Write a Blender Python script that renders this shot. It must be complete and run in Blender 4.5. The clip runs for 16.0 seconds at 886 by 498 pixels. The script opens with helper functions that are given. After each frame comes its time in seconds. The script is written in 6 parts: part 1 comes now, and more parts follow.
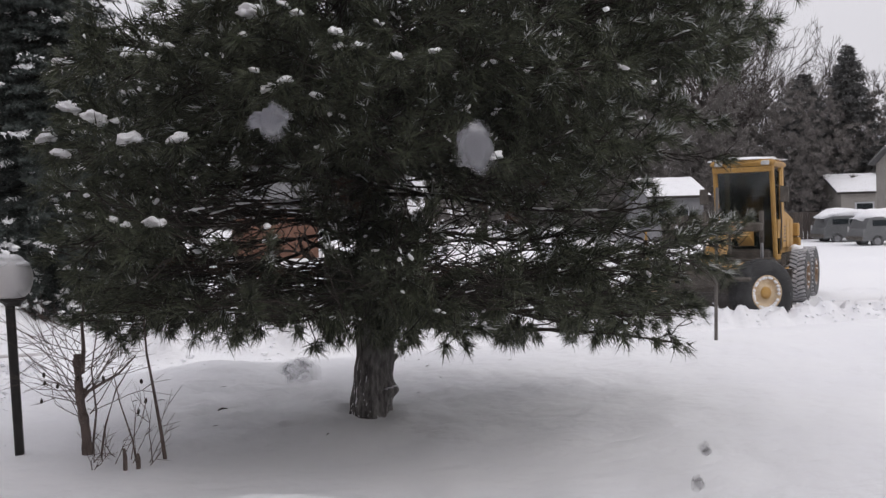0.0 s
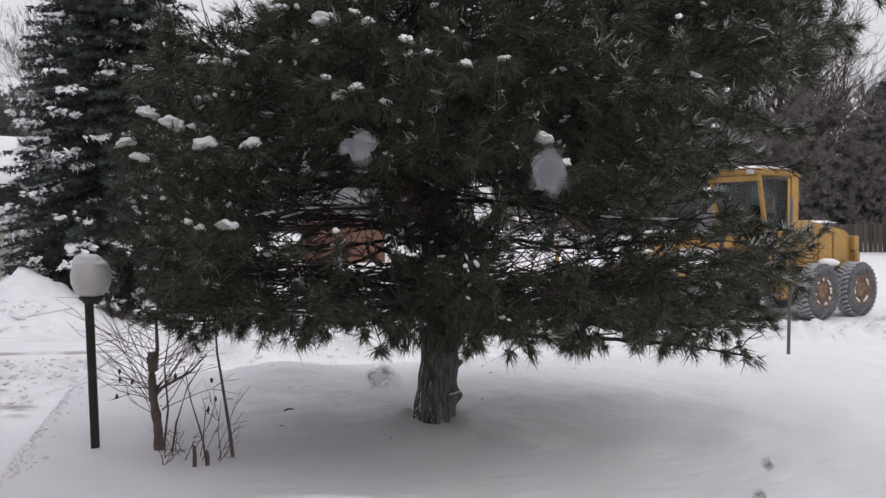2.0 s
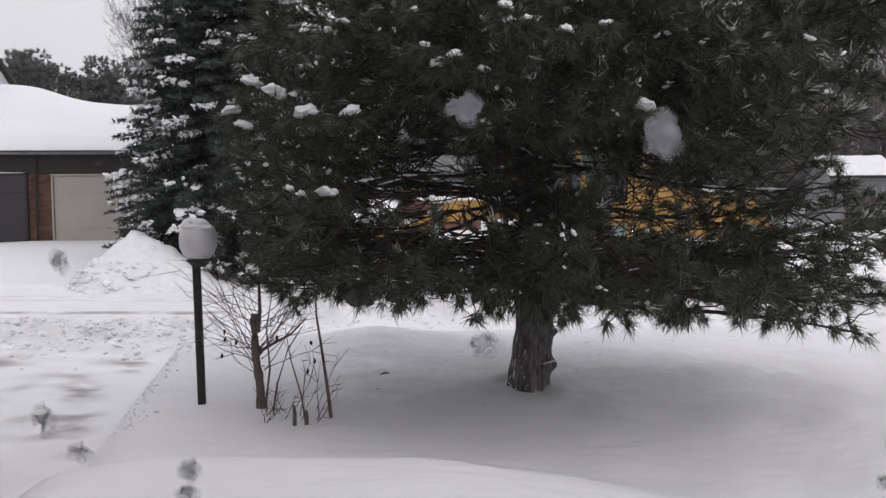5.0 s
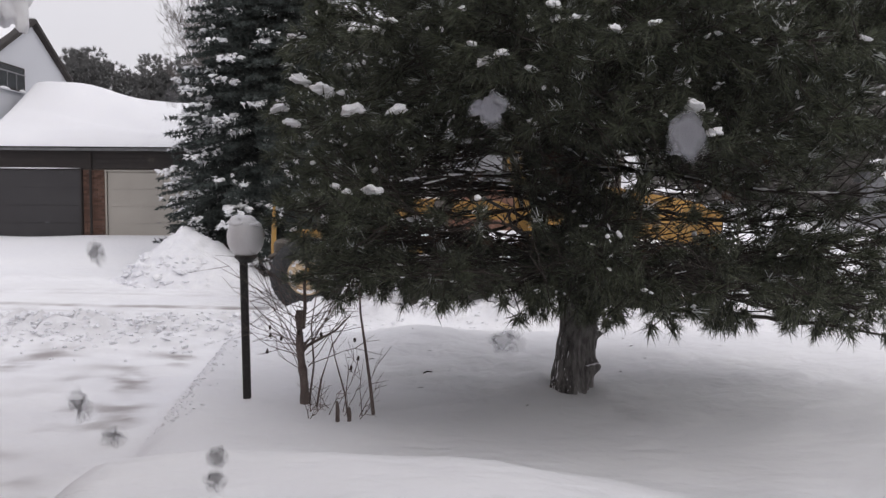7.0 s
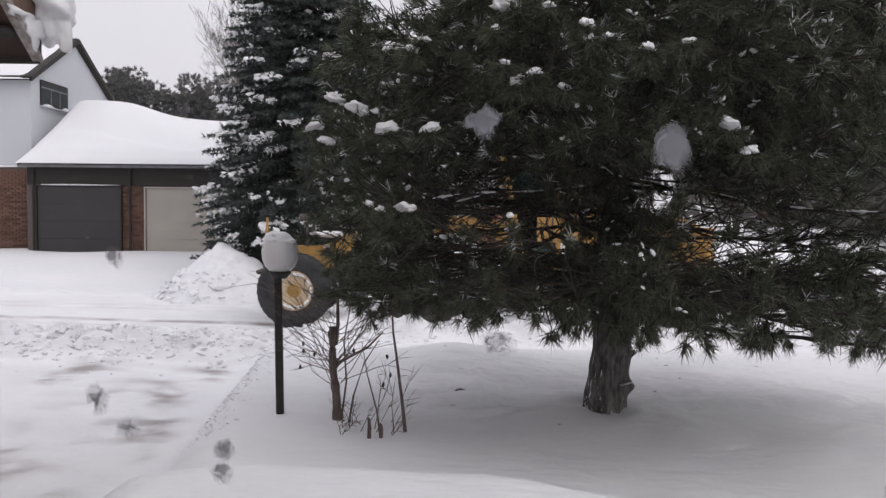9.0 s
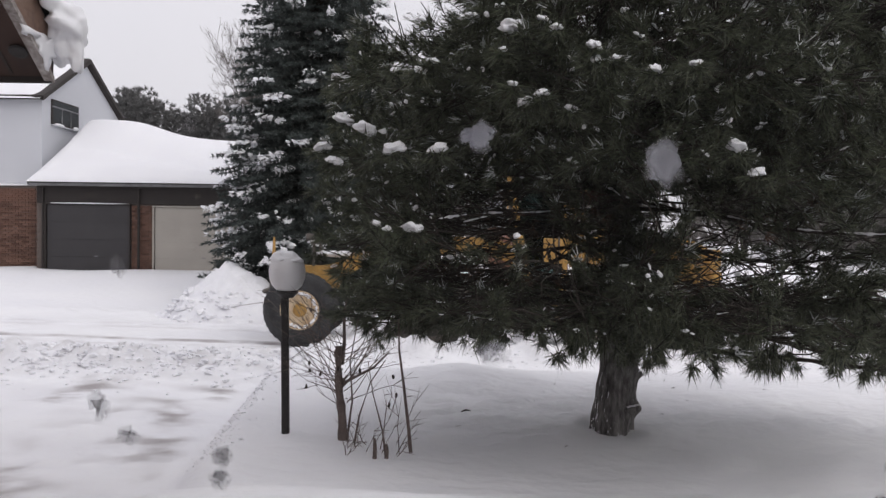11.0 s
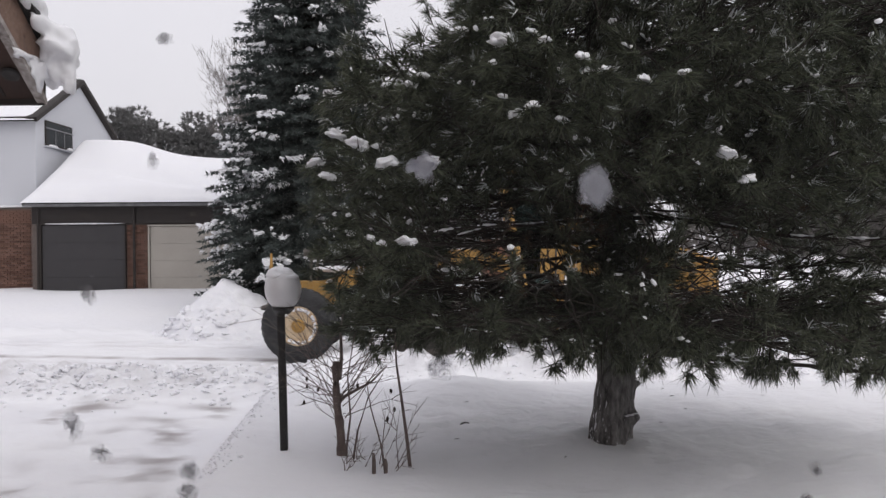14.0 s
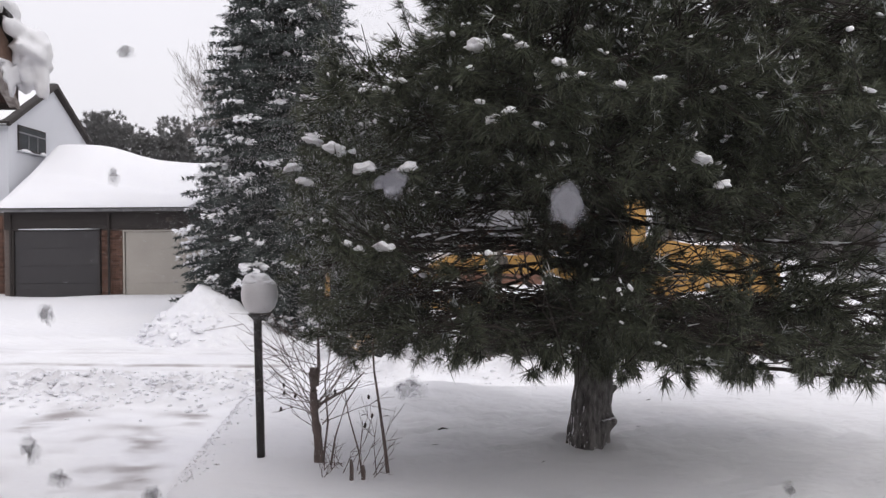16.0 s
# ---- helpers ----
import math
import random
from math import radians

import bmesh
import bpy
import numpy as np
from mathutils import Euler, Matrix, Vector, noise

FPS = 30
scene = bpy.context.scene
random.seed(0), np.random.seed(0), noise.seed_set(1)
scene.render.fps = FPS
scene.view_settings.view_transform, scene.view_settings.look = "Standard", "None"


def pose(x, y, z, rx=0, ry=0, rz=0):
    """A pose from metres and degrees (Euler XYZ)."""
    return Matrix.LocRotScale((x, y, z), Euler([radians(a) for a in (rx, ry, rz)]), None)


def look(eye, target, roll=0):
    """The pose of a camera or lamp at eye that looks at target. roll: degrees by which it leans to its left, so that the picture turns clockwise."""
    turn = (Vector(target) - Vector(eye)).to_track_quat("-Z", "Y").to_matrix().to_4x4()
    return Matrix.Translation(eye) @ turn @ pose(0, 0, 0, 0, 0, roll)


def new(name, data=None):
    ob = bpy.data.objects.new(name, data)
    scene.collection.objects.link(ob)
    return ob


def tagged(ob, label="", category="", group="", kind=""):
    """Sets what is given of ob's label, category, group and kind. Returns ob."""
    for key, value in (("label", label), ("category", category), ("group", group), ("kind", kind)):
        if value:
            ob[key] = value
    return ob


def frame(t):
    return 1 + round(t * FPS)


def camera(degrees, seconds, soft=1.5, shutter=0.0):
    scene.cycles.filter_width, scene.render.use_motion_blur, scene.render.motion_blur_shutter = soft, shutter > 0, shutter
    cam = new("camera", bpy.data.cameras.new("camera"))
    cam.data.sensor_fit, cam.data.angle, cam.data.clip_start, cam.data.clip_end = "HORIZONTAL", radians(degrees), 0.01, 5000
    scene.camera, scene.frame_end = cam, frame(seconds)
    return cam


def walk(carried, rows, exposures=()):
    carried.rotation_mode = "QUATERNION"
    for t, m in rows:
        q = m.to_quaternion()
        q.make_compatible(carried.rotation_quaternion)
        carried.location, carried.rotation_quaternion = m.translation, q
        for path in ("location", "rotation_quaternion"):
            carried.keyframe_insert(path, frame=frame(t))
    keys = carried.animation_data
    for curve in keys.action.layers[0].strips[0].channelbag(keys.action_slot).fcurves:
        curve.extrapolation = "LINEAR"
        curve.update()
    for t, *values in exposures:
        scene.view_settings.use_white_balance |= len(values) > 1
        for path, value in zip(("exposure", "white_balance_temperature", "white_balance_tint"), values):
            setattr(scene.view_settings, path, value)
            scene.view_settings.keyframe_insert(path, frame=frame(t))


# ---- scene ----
cam = camera(54.0, 16.0, 1.4)
PATH = [
    (0, (-0.027, 0.232, 1.618), (0.525, 2.152, 1.535), -1.6),
    (0.5, (-0.026, 0.231, 1.618), (0.515, 2.155, 1.539), -1.5),
    (1, (-0.033, 0.229, 1.617), (0.472, 2.162, 1.533), -1.2),
    (1.5, (-0.033, 0.227, 1.62), (0.425, 2.172, 1.543), -1.1),
    (2, (-0.032, 0.221, 1.621), (0.374, 2.178, 1.555), -0.8),
    (2.5, (-0.034, 0.222, 1.62), (0.28, 2.195, 1.528), -0.9),
    (3, (-0.035, 0.221, 1.622), (0.163, 2.206, 1.486), -0.8),
    (5.5, (-0.032, 0.226, 1.62), (0.147, 2.213, 1.482), -0.1),
    (6, (-0.031, 0.225, 1.621), (0.109, 2.215, 1.479), -0.2),
    (6.5, (-0.031, 0.224, 1.621), (0.083, 2.216, 1.481), -0.1),
    (7, (-0.029, 0.222, 1.62), (0.055, 2.215, 1.482), 0.3),
    (7.5, (-0.027, 0.22, 1.621), (0.02, 2.215, 1.493), 0.5),
    (8, (-0.023, 0.218, 1.622), (-0.003, 2.214, 1.494), 0.3),
    (8.5, (-0.022, 0.215, 1.618), (-0.013, 2.212, 1.5), 0.5),
    (9, (-0.021, 0.212, 1.618), (-0.015, 2.21, 1.52), 0.5),
    (11.5, (-0.018, 0.205, 1.616), (-0.033, 2.204, 1.57), 0.8),
    (12, (-0.016, 0.2, 1.616), (-0.043, 2.199, 1.573), 0.1),
    (12.5, (-0.01, 0.195, 1.614), (-0.029, 2.195, 1.57), -0.2),
    (13, (-0.009, 0.194, 1.616), (-0.031, 2.194, 1.579), -0.6),
    (13.5, (-0.009, 0.194, 1.618), (-0.022, 2.193, 1.589), -0.6),
    (14, (-0.007, 0.194, 1.619), (-0.01, 2.194, 1.597), -0.4),
    (14.5, (-0.007, 0.191, 1.621), (0.001, 2.191, 1.607), -0.3),
    (15, (-0.008, 0.192, 1.621), (0.0, 2.192, 1.611), -0.4),
    (15.5, (-0.007, 0.194, 1.621), (0.016, 2.194, 1.608), -0.5),
    (16, (-0.005, 0.198, 1.622), (0.043, 2.197, 1.611), -0.5),
]
walk(cam, [(t, look(eye, target, roll)) for t, eye, target, roll in PATH],
     [(0, 0.2), (3, 0.2), (5.5, 0.25), (12.5, 0.28), (15, 0.36), (16, 0.5)])


# ---- sky, sun, exposure ----
world = bpy.data.worlds.new("overcast_sky")
scene.world = world
world.use_nodes = True
wn, wl = world.node_tree.nodes, world.node_tree.links
wn.clear()
w_out, w_bg = wn.new("ShaderNodeOutputWorld"), wn.new("ShaderNodeBackground")
w_sky, w_mix = wn.new("ShaderNodeTexSky"), wn.new("ShaderNodeMix")
w_sky.sky_type, w_sky.sun_disc = "NISHITA", False
w_sky.sun_elevation, w_sky.sun_rotation = radians(42), radians(145)
w_sky.dust_density, w_sky.air_density = 6.0, 1.5
w_noise, w_ramp, w_co = wn.new("ShaderNodeTexNoise"), wn.new("ShaderNodeValToRGB"), wn.new("ShaderNodeTexCoord")
w_noise.inputs["Scale"].default_value, w_noise.inputs["Detail"].default_value = 1.6, 4.0
w_ramp.color_ramp.elements[0].position, w_ramp.color_ramp.elements[1].position = 0.3, 0.75
w_ramp.color_ramp.elements[0].color = (7.75, 7.5, 8.05, 1)
w_ramp.color_ramp.elements[1].color = (8.65, 8.35, 8.9, 1)
w_mix.data_type = "RGBA"
w_mix.inputs["Factor"].default_value = 0.94
wl.new(w_co.outputs["Generated"], w_noise.inputs["Vector"])
wl.new(w_noise.outputs["Fac"], w_ramp.inputs["Fac"])
wl.new(w_sky.outputs["Color"], w_mix.inputs["A"])
wl.new(w_ramp.outputs["Color"], w_mix.inputs["B"])
w_sep, w_map = wn.new("ShaderNodeSeparateXYZ"), wn.new("ShaderNodeMapRange")
w_map.inputs["To Min"].default_value, w_map.inputs["To Max"].default_value = 0.85, 1.22
wl.new(w_co.outputs["Generated"], w_sep.inputs["Vector"])
wl.new(w_sep.outputs["Z"], w_map.inputs["Value"])
w_dim = wn.new("ShaderNodeVectorMath")
w_dim.operation = "SCALE"
wl.new(w_mix.outputs["Result"], w_dim.inputs[0])
wl.new(w_map.outputs["Result"], w_dim.inputs["Scale"])
wl.new(w_dim.outputs["Vector"], w_bg.inputs["Color"])
wl.new(w_bg.outputs["Background"], w_out.inputs["Surface"])
w_bg.inputs["Strength"].default_value = 0.092

sun_data = bpy.data.lights.new("sun", "SUN")
sun_data.energy, sun_data.angle, sun_data.color = 0.5, radians(40), (1.0, 0.97, 0.94)
sun = new("sun", sun_data)
sun.rotation_euler = (radians(48), 0, radians(55))
scene.view_settings.exposure = 0.0


# ---- materials ----
def surface(name, a, b, scale=8.0, rough=0.8, bump=0.2, bump_scale=40.0, metal=0.0, stretch=(1, 1, 1),
            fine=0.35, per="", spec=0.3, depth=0.01):
    """A procedural surface: two colours mixed by coarse and fine noise, with relief."""
    mat = bpy.data.materials.new(name)
    mat.use_nodes = True
    n, k = mat.node_tree.nodes, mat.node_tree.links
    bsdf = n["Principled BSDF"]
    co, mp = n.new("ShaderNodeTexCoord"), n.new("ShaderNodeMapping")
    mp.inputs["Scale"].default_value = stretch
    k.new(co.outputs["Object"], mp.inputs["Vector"])
    big, small = n.new("ShaderNodeTexNoise"), n.new("ShaderNodeTexNoise")
    big.inputs["Scale"].default_value, big.inputs["Detail"].default_value = scale, 5.0
    small.inputs["Scale"].default_value, small.inputs["Detail"].default_value = bump_scale, 6.0
    k.new(mp.outputs["Vector"], big.inputs["Vector"])
    k.new(mp.outputs["Vector"], small.inputs["Vector"])
    blend = n.new("ShaderNodeMix")
    blend.data_type = "FLOAT"
    blend.inputs["Factor"].default_value = fine
    k.new(big.outputs["Fac"], blend.inputs["A"])
    k.new(small.outputs["Fac"], blend.inputs["B"])
    fac = blend.outputs["Result"]
    if per:
        if per == "island":
            rnd = n.new("ShaderNodeNewGeometry").outputs["Random Per Island"]
        else:
            rnd = n.new("ShaderNodeObjectInfo").outputs["Random"]
        two = n.new("ShaderNodeMix")
        two.data_type = "FLOAT"
        two.inputs["Factor"].default_value = 0.55
        k.new(fac, two.inputs["A"])
        k.new(rnd, two.inputs["B"])
        fac = two.outputs["Result"]
    ramp = n.new("ShaderNodeValToRGB")
    ramp.color_ramp.elements[0].position, ramp.color_ramp.elements[1].position = 0.3, 0.7
    ramp.color_ramp.elements[0].color, ramp.color_ramp.elements[1].color = (*a, 1), (*b, 1)
    k.new(fac, ramp.inputs["Fac"])
    k.new(ramp.outputs["Color"], bsdf.inputs["Base Color"])
    bsdf.inputs["Roughness"].default_value, bsdf.inputs["Metallic"].default_value = rough, metal
    bsdf.inputs["Specular IOR Level"].default_value = spec
    if bump:
        bp = n.new("ShaderNodeBump")
        bp.inputs["Strength"].default_value, bp.inputs["Distance"].default_value = bump, depth
        k.new(small.outputs["Fac"], bp.inputs["Height"])
        k.new(bp.outputs["Normal"], bsdf.inputs["Normal"])
    return mat


def ground_snow():
    """Snow of the yard and the road: clean, with grey-brown grit in streaks where wheels have run."""
    mat = surface("snow_ground", (0.80, 0.80, 0.83), (0.88, 0.88, 0.89), 0.7, 0.85, 0.7, 7.0, depth=0.04, spec=0.2, stretch=(0.8, 1.15, 1))
    n, k = mat.node_tree.nodes, mat.node_tree.links
    bsdf = n["Principled BSDF"]
    clean = bsdf.inputs["Base Color"].links[0].from_socket
    grit = n.new("ShaderNodeAttribute")
    grit.attribute_name = "grit"
    co, mp, st = n.new("ShaderNodeTexCoord"), n.new("ShaderNodeMapping"), n.new("ShaderNodeTexNoise")
    mp.inputs["Scale"].default_value, mp.inputs["Rotation"].default_value = (1.0, 1.5, 1), (0, 0, 0.5)
    st.inputs["Scale"].default_value, st.inputs["Detail"].default_value = 1.7, 7.0
    k.new(co.outputs["Object"], mp.inputs["Vector"])
    k.new(mp.outputs["Vector"], st.inputs["Vector"])
    ramp = n.new("ShaderNodeValToRGB")
    ramp.color_ramp.elements[0].position, ramp.color_ramp.elements[1].position = 0.36, 0.6
    k.new(st.outputs["Fac"], ramp.inputs["Fac"])
    mul, mix = n.new("ShaderNodeMath"), n.new("ShaderNodeMix")
    mul.operation, mix.data_type = "MULTIPLY", "RGBA"
    k.new(ramp.outputs["Color"], mul.inputs[0])
    k.new(grit.outputs["Fac"], mul.inputs[1])
    k.new(mul.outputs[0], mix.inputs["Factor"])
    k.new(clean, mix.inputs["A"])
    mix.inputs["B"].default_value = (0.37, 0.345, 0.345, 1)
    k.new(mix.outputs["Result"], bsdf.inputs["Base Color"])
    return mat


def glass(name, tint=(0.9, 0.93, 0.94), gloss=0.05, rough=0.03, dust=0.0):
    """A thin pane: seen through, with a weak reflection."""
    mat = bpy.data.materials.new(name)
    mat.use_nodes = True
    n, k = mat.node_tree.nodes, mat.node_tree.links
    n.clear()
    out, mix = n.new("ShaderNodeOutputMaterial"), n.new("ShaderNodeMixShader")
    tr, gl = n.new("ShaderNodeBsdfTransparent"), n.new("ShaderNodeBsdfGlossy")
    tr.inputs["Color"].default_value = (*tint, 1)
    gl.inputs["Roughness"].default_value = rough
    mix.inputs["Fac"].default_value = gloss
    k.new(tr.outputs[0], mix.inputs[1])
    k.new(gl.outputs[0], mix.inputs[2])
    # pale translucent film over the whole pane, imitating veiling glare that lifts the darks
    if dust:
        film, veil = n.new("ShaderNodeBsdfTranslucent"), n.new("ShaderNodeMixShader")
        film.inputs["Color"].default_value = (0.9, 0.9, 0.86, 1)
        veil.inputs["Fac"].default_value = dust
        k.new(mix.outputs[0], veil.inputs[1])
        k.new(film.outputs[0], veil.inputs[2])
        k.new(veil.outputs[0], out.inputs["Surface"])
    else:
        k.new(mix.outputs[0], out.inputs["Surface"])
    return mat


def flake(name, core, most=0.7, rim=0.5):
    """Half-melted wet snow on glass: thins out towards its rim, lets light through."""
    mat = bpy.data.materials.new(name)
    mat.use_nodes = True
    n, k = mat.node_tree.nodes, mat.node_tree.links
    n.clear()
    out, mix, add = n.new("ShaderNodeOutputMaterial"), n.new("ShaderNodeMixShader"), n.new("ShaderNodeMixShader")
    tr, tl, df = n.new("ShaderNodeBsdfTransparent"), n.new("ShaderNodeBsdfTranslucent"), n.new("ShaderNodeBsdfDiffuse")
    tl.inputs["Color"].default_value = df.inputs["Color"].default_value = (*core, 1)
    add.inputs["Fac"].default_value = 0.5
    co, gr, nz, ramp = n.new("ShaderNodeTexCoord"), n.new("ShaderNodeTexGradient"), n.new("ShaderNodeTexNoise"), n.new("ShaderNodeValToRGB")
    gr.gradient_type = "SPHERICAL"
    mp = n.new("ShaderNodeMapping")
    mp.inputs["Location"].default_value, mp.inputs["Scale"].default_value = (-1.43, 0, -1.43), (2.86, 0, 2.86)
    warp = n.new("ShaderNodeMix")
    warp.data_type = "VECTOR"
    warp.inputs["Factor"].default_value = 0.3
    nz.inputs["Scale"].default_value = 3.0
    k.new(co.outputs["Generated"], nz.inputs["Vector"])
    k.new(co.outputs["Generated"], warp.inputs["A"])
    k.new(nz.outputs["Color"], warp.inputs["B"])
    k.new(warp.outputs["Result"], mp.inputs["Vector"])
    k.new(mp.outputs["Vector"], gr.inputs["Vector"])
    ramp.color_ramp.elements[0].position, ramp.color_ramp.elements[1].position = 0.06, rim
    ramp.color_ramp.elements[0].color, ramp.color_ramp.elements[1].color = (0, 0, 0, 1), (most, most, most, 1)
    k.new(gr.outputs["Fac"], ramp.inputs["Fac"])
    k.new(ramp.outputs["Color"], mix.inputs["Fac"])
    k.new(tl.outputs[0], add.inputs[1])
    k.new(df.outputs[0], add.inputs[2])
    k.new(tr.outputs[0], mix.inputs[1])
    k.new(add.outputs[0], mix.inputs[2])
    k.new(mix.outputs[0], out.inputs["Surface"])
    return mat


def leafy(mat, share=0.3):
    """Makes a needle material let some light through."""
    n, k = mat.node_tree.nodes, mat.node_tree.links
    bsdf, out = n["Principled BSDF"], n["Material Output"]
    tl, mix = n.new("ShaderNodeBsdfTranslucent"), n.new("ShaderNodeMixShader")
    k.new(bsdf.inputs["Base Color"].links[0].from_socket, tl.inputs["Color"])
    mix.inputs["Fac"].default_value = share
    k.new(bsdf.outputs[0], mix.inputs[1])
    k.new(tl.outputs[0], mix.inputs[2])
    k.new(mix.outputs[0], out.inputs["Surface"])
    return mat


SNOW_GROUND = ground_snow()
SNOW = surface("snow", (0.80, 0.80, 0.83), (0.90, 0.90, 0.91), 3.0, 0.85, 0.5, 30.0, spec=0.2)
SNOW_ROUGH = surface("snow_crumbled", (0.72, 0.72, 0.76), (0.88, 0.88, 0.89), 6.0, 0.9, 0.7, 18.0, spec=0.2, depth=0.03)
BARK = surface("pine_bark", (0.01, 0.009, 0.0085), (0.27, 0.256, 0.247), 16.0, 0.95, 1.0, 34.0, stretch=(1, 1, 0.36), depth=0.045, fine=0.5)
TWIG = surface("twig_bark", (0.018, 0.015, 0.013), (0.062, 0.05, 0.042), 14.0, 0.95, 0.4, 60.0)
SHRUB = surface("shrub_bark", (0.06, 0.047, 0.042), (0.22, 0.172, 0.155), 14.0, 0.95, 0.5, 60.0)
GREYBARK = surface("grey_bark", (0.10, 0.09, 0.085), (0.2, 0.18, 0.17), 6.0, 0.95, 0.4, 30.0)
NEEDLE = leafy(surface("pine_needles", (0.016, 0.019, 0.011), (0.12, 0.135, 0.085), 5.5, 0.42, 0.0, 22.0, fine=0.4, spec=0.5, per="island"), 0.35)
RIMED = surface("rimed_needles", (0.34, 0.36, 0.35), (0.76, 0.78, 0.78), 7.0, 0.8, 0.0, 30.0, fine=0.5)
DEAD = surface("dry_needles", (0.045, 0.024, 0.016), (0.12, 0.066, 0.042), 5.0, 0.8, 0.0, 20.0)
SPRUCE = leafy(surface("spruce_needles", (0.036, 0.045, 0.042), (0.095, 0.112, 0.105), 1.0, 0.6, 0.0, 6.0, per="island"))
# far needles: distance haze is mixed into this paled grey-green
HAZEGREEN = surface("hazed_conifer_needles", (0.085, 0.085, 0.083), (0.18, 0.178, 0.175), 0.5, 0.9, 0.0, 4.0)
POST = surface("black_painted_metal", (0.012, 0.011, 0.011), (0.035, 0.032, 0.03), 30.0, 0.55, 0.2, 90.0)
OPAL = surface("opal_globe_plastic", (0.62, 0.61, 0.62), (0.72, 0.71, 0.71), 5.0, 0.35, 0.05, 30.0, spec=0.5)
YELLOW = surface("grader_yellow_paint", (0.25, 0.14, 0.045), (0.52, 0.305, 0.08), 3.5, 0.6, 0.2, 30.0, fine=0.5, spec=0.4)
DARKMETAL = surface("grimy_dark_steel", (0.035, 0.031, 0.028), (0.14, 0.122, 0.105), 7.0, 0.65, 0.3, 40.0)
BLADE = surface("worn_blade_steel", (0.03, 0.028, 0.026), (0.09, 0.08, 0.075), 5.0, 0.45, 0.3, 50.0, metal=0.6)
RUBBER = surface("snowy_rubber", (0.03, 0.03, 0.031), (0.17, 0.17, 0.175), 9.0, 0.9, 0.5, 40.0)
TREAD = surface("snow_packed_tread", (0.23, 0.23, 0.241), (0.632, 0.632, 0.655), 5.0, 0.9, 0.8, 26.0, depth=0.03)
RIMREAR = surface("grimy_rear_rim", (0.07, 0.045, 0.03), (0.3, 0.2, 0.13), 6.0, 0.7, 0.3, 40.0)
TYRE = surface("black_wet_rubber", (0.012, 0.012, 0.012), (0.05, 0.05, 0.052), 9.0, 0.7, 0.4, 40.0)
RIM = surface("cream_rim_paint", (0.42, 0.28, 0.15), (0.7, 0.58, 0.42), 5.0, 0.5, 0.2, 40.0)
CABGLASS = surface("dark_pane", (0.015, 0.018, 0.02), (0.03, 0.036, 0.04), 1.5, 0.3, 0.0, 9.0, spec=0.1)
DARKBARK = surface("dark_bark", (0.05, 0.043, 0.04), (0.11, 0.095, 0.088), 6.0, 0.95, 0.4, 30.0)

def tinted_glass():
    """Thin tinted pane: mostly see-through, with a faint reflection."""
    mat = bpy.data.materials.new("tinted_cab_pane")
    mat.use_nodes = True
    nt = mat.node_tree
    nt.nodes.clear()
    out, mix = nt.nodes.new("ShaderNodeOutputMaterial"), nt.nodes.new("ShaderNodeMixShader")
    clear, gloss = nt.nodes.new("ShaderNodeBsdfTransparent"), nt.nodes.new("ShaderNodeBsdfGlossy")
    clear.inputs["Color"].default_value = (0.42, 0.48, 0.47, 1)
    gloss.inputs["Roughness"].default_value = 0.12
    mix.inputs[0].default_value = 0.05
    nt.links.new(clear.outputs[0], mix.inputs[1])
    nt.links.new(gloss.outputs[0], mix.inputs[2])
    nt.links.new(mix.outputs[0], out.inputs[0])
    return mat


CABCLEAR = tinted_glass()
SEAT = surface("dark_vinyl", (0.015, 0.015, 0.016), (0.035, 0.035, 0.036), 9.0, 0.6, 0.2, 50.0)
GREYMETAL = surface("grey_metal", (0.16, 0.16, 0.17), (0.3, 0.3, 0.31), 9.0, 0.4, 0.1, 50.0, metal=0.4)
AMBER = surface("amber_lens", (0.4, 0.12, 0.02), (0.5, 0.18, 0.03), 9.0, 0.2, 0.0, 30.0)
LAMPOFF = surface("lamp_lens", (0.4, 0.4, 0.4), (0.6, 0.6, 0.6), 9.0, 0.2, 0.0, 30.0)
BRICK = surface("brown_brick", (0.09, 0.047, 0.034), (0.185, 0.105, 0.077), 5.0, 0.9, 0.5, 60.0, per="object", fine=0.3)
BRICKFAR = surface("brown_brick_wall", (0.13, 0.068, 0.048), (0.2, 0.11, 0.08), 6.0, 0.9, 0.5, 60.0)
MORTAR = surface("mortar", (0.1, 0.08, 0.07), (0.16, 0.132, 0.118), 12.0, 0.95, 0.4, 60.0)
SIDING = surface("white_siding", (0.5, 0.51, 0.54), (0.57, 0.58, 0.61), 1.5, 0.6, 0.1, 30.0)
TRIM = surface("dark_brown_trim", (0.022, 0.018, 0.017), (0.044, 0.037, 0.034), 8.0, 0.7, 0.2, 50.0)
DOORDARK = surface("charcoal_door_paint", (0.036, 0.034, 0.036), (0.054, 0.051, 0.053), 2.0, 0.6, 0.1, 40.0)
DOORBEIGE = surface("beige_door_paint", (0.36, 0.335, 0.295), (0.43, 0.4, 0.355), 1.5, 0.6, 0.1, 40.0)
SHINGLE = surface("grey_shingle", (0.1, 0.1, 0.1), (0.22, 0.22, 0.225), 5.0, 0.95, 0.4, 40.0)
BEIGEWALL = surface("beige_stucco", (0.3, 0.28, 0.26), (0.38, 0.355, 0.33), 1.5, 0.9, 0.3, 40.0)
GREYWALL = surface("grey_siding", (0.22, 0.22, 0.23), (0.29, 0.29, 0.3), 1.5, 0.9, 0.2, 40.0)
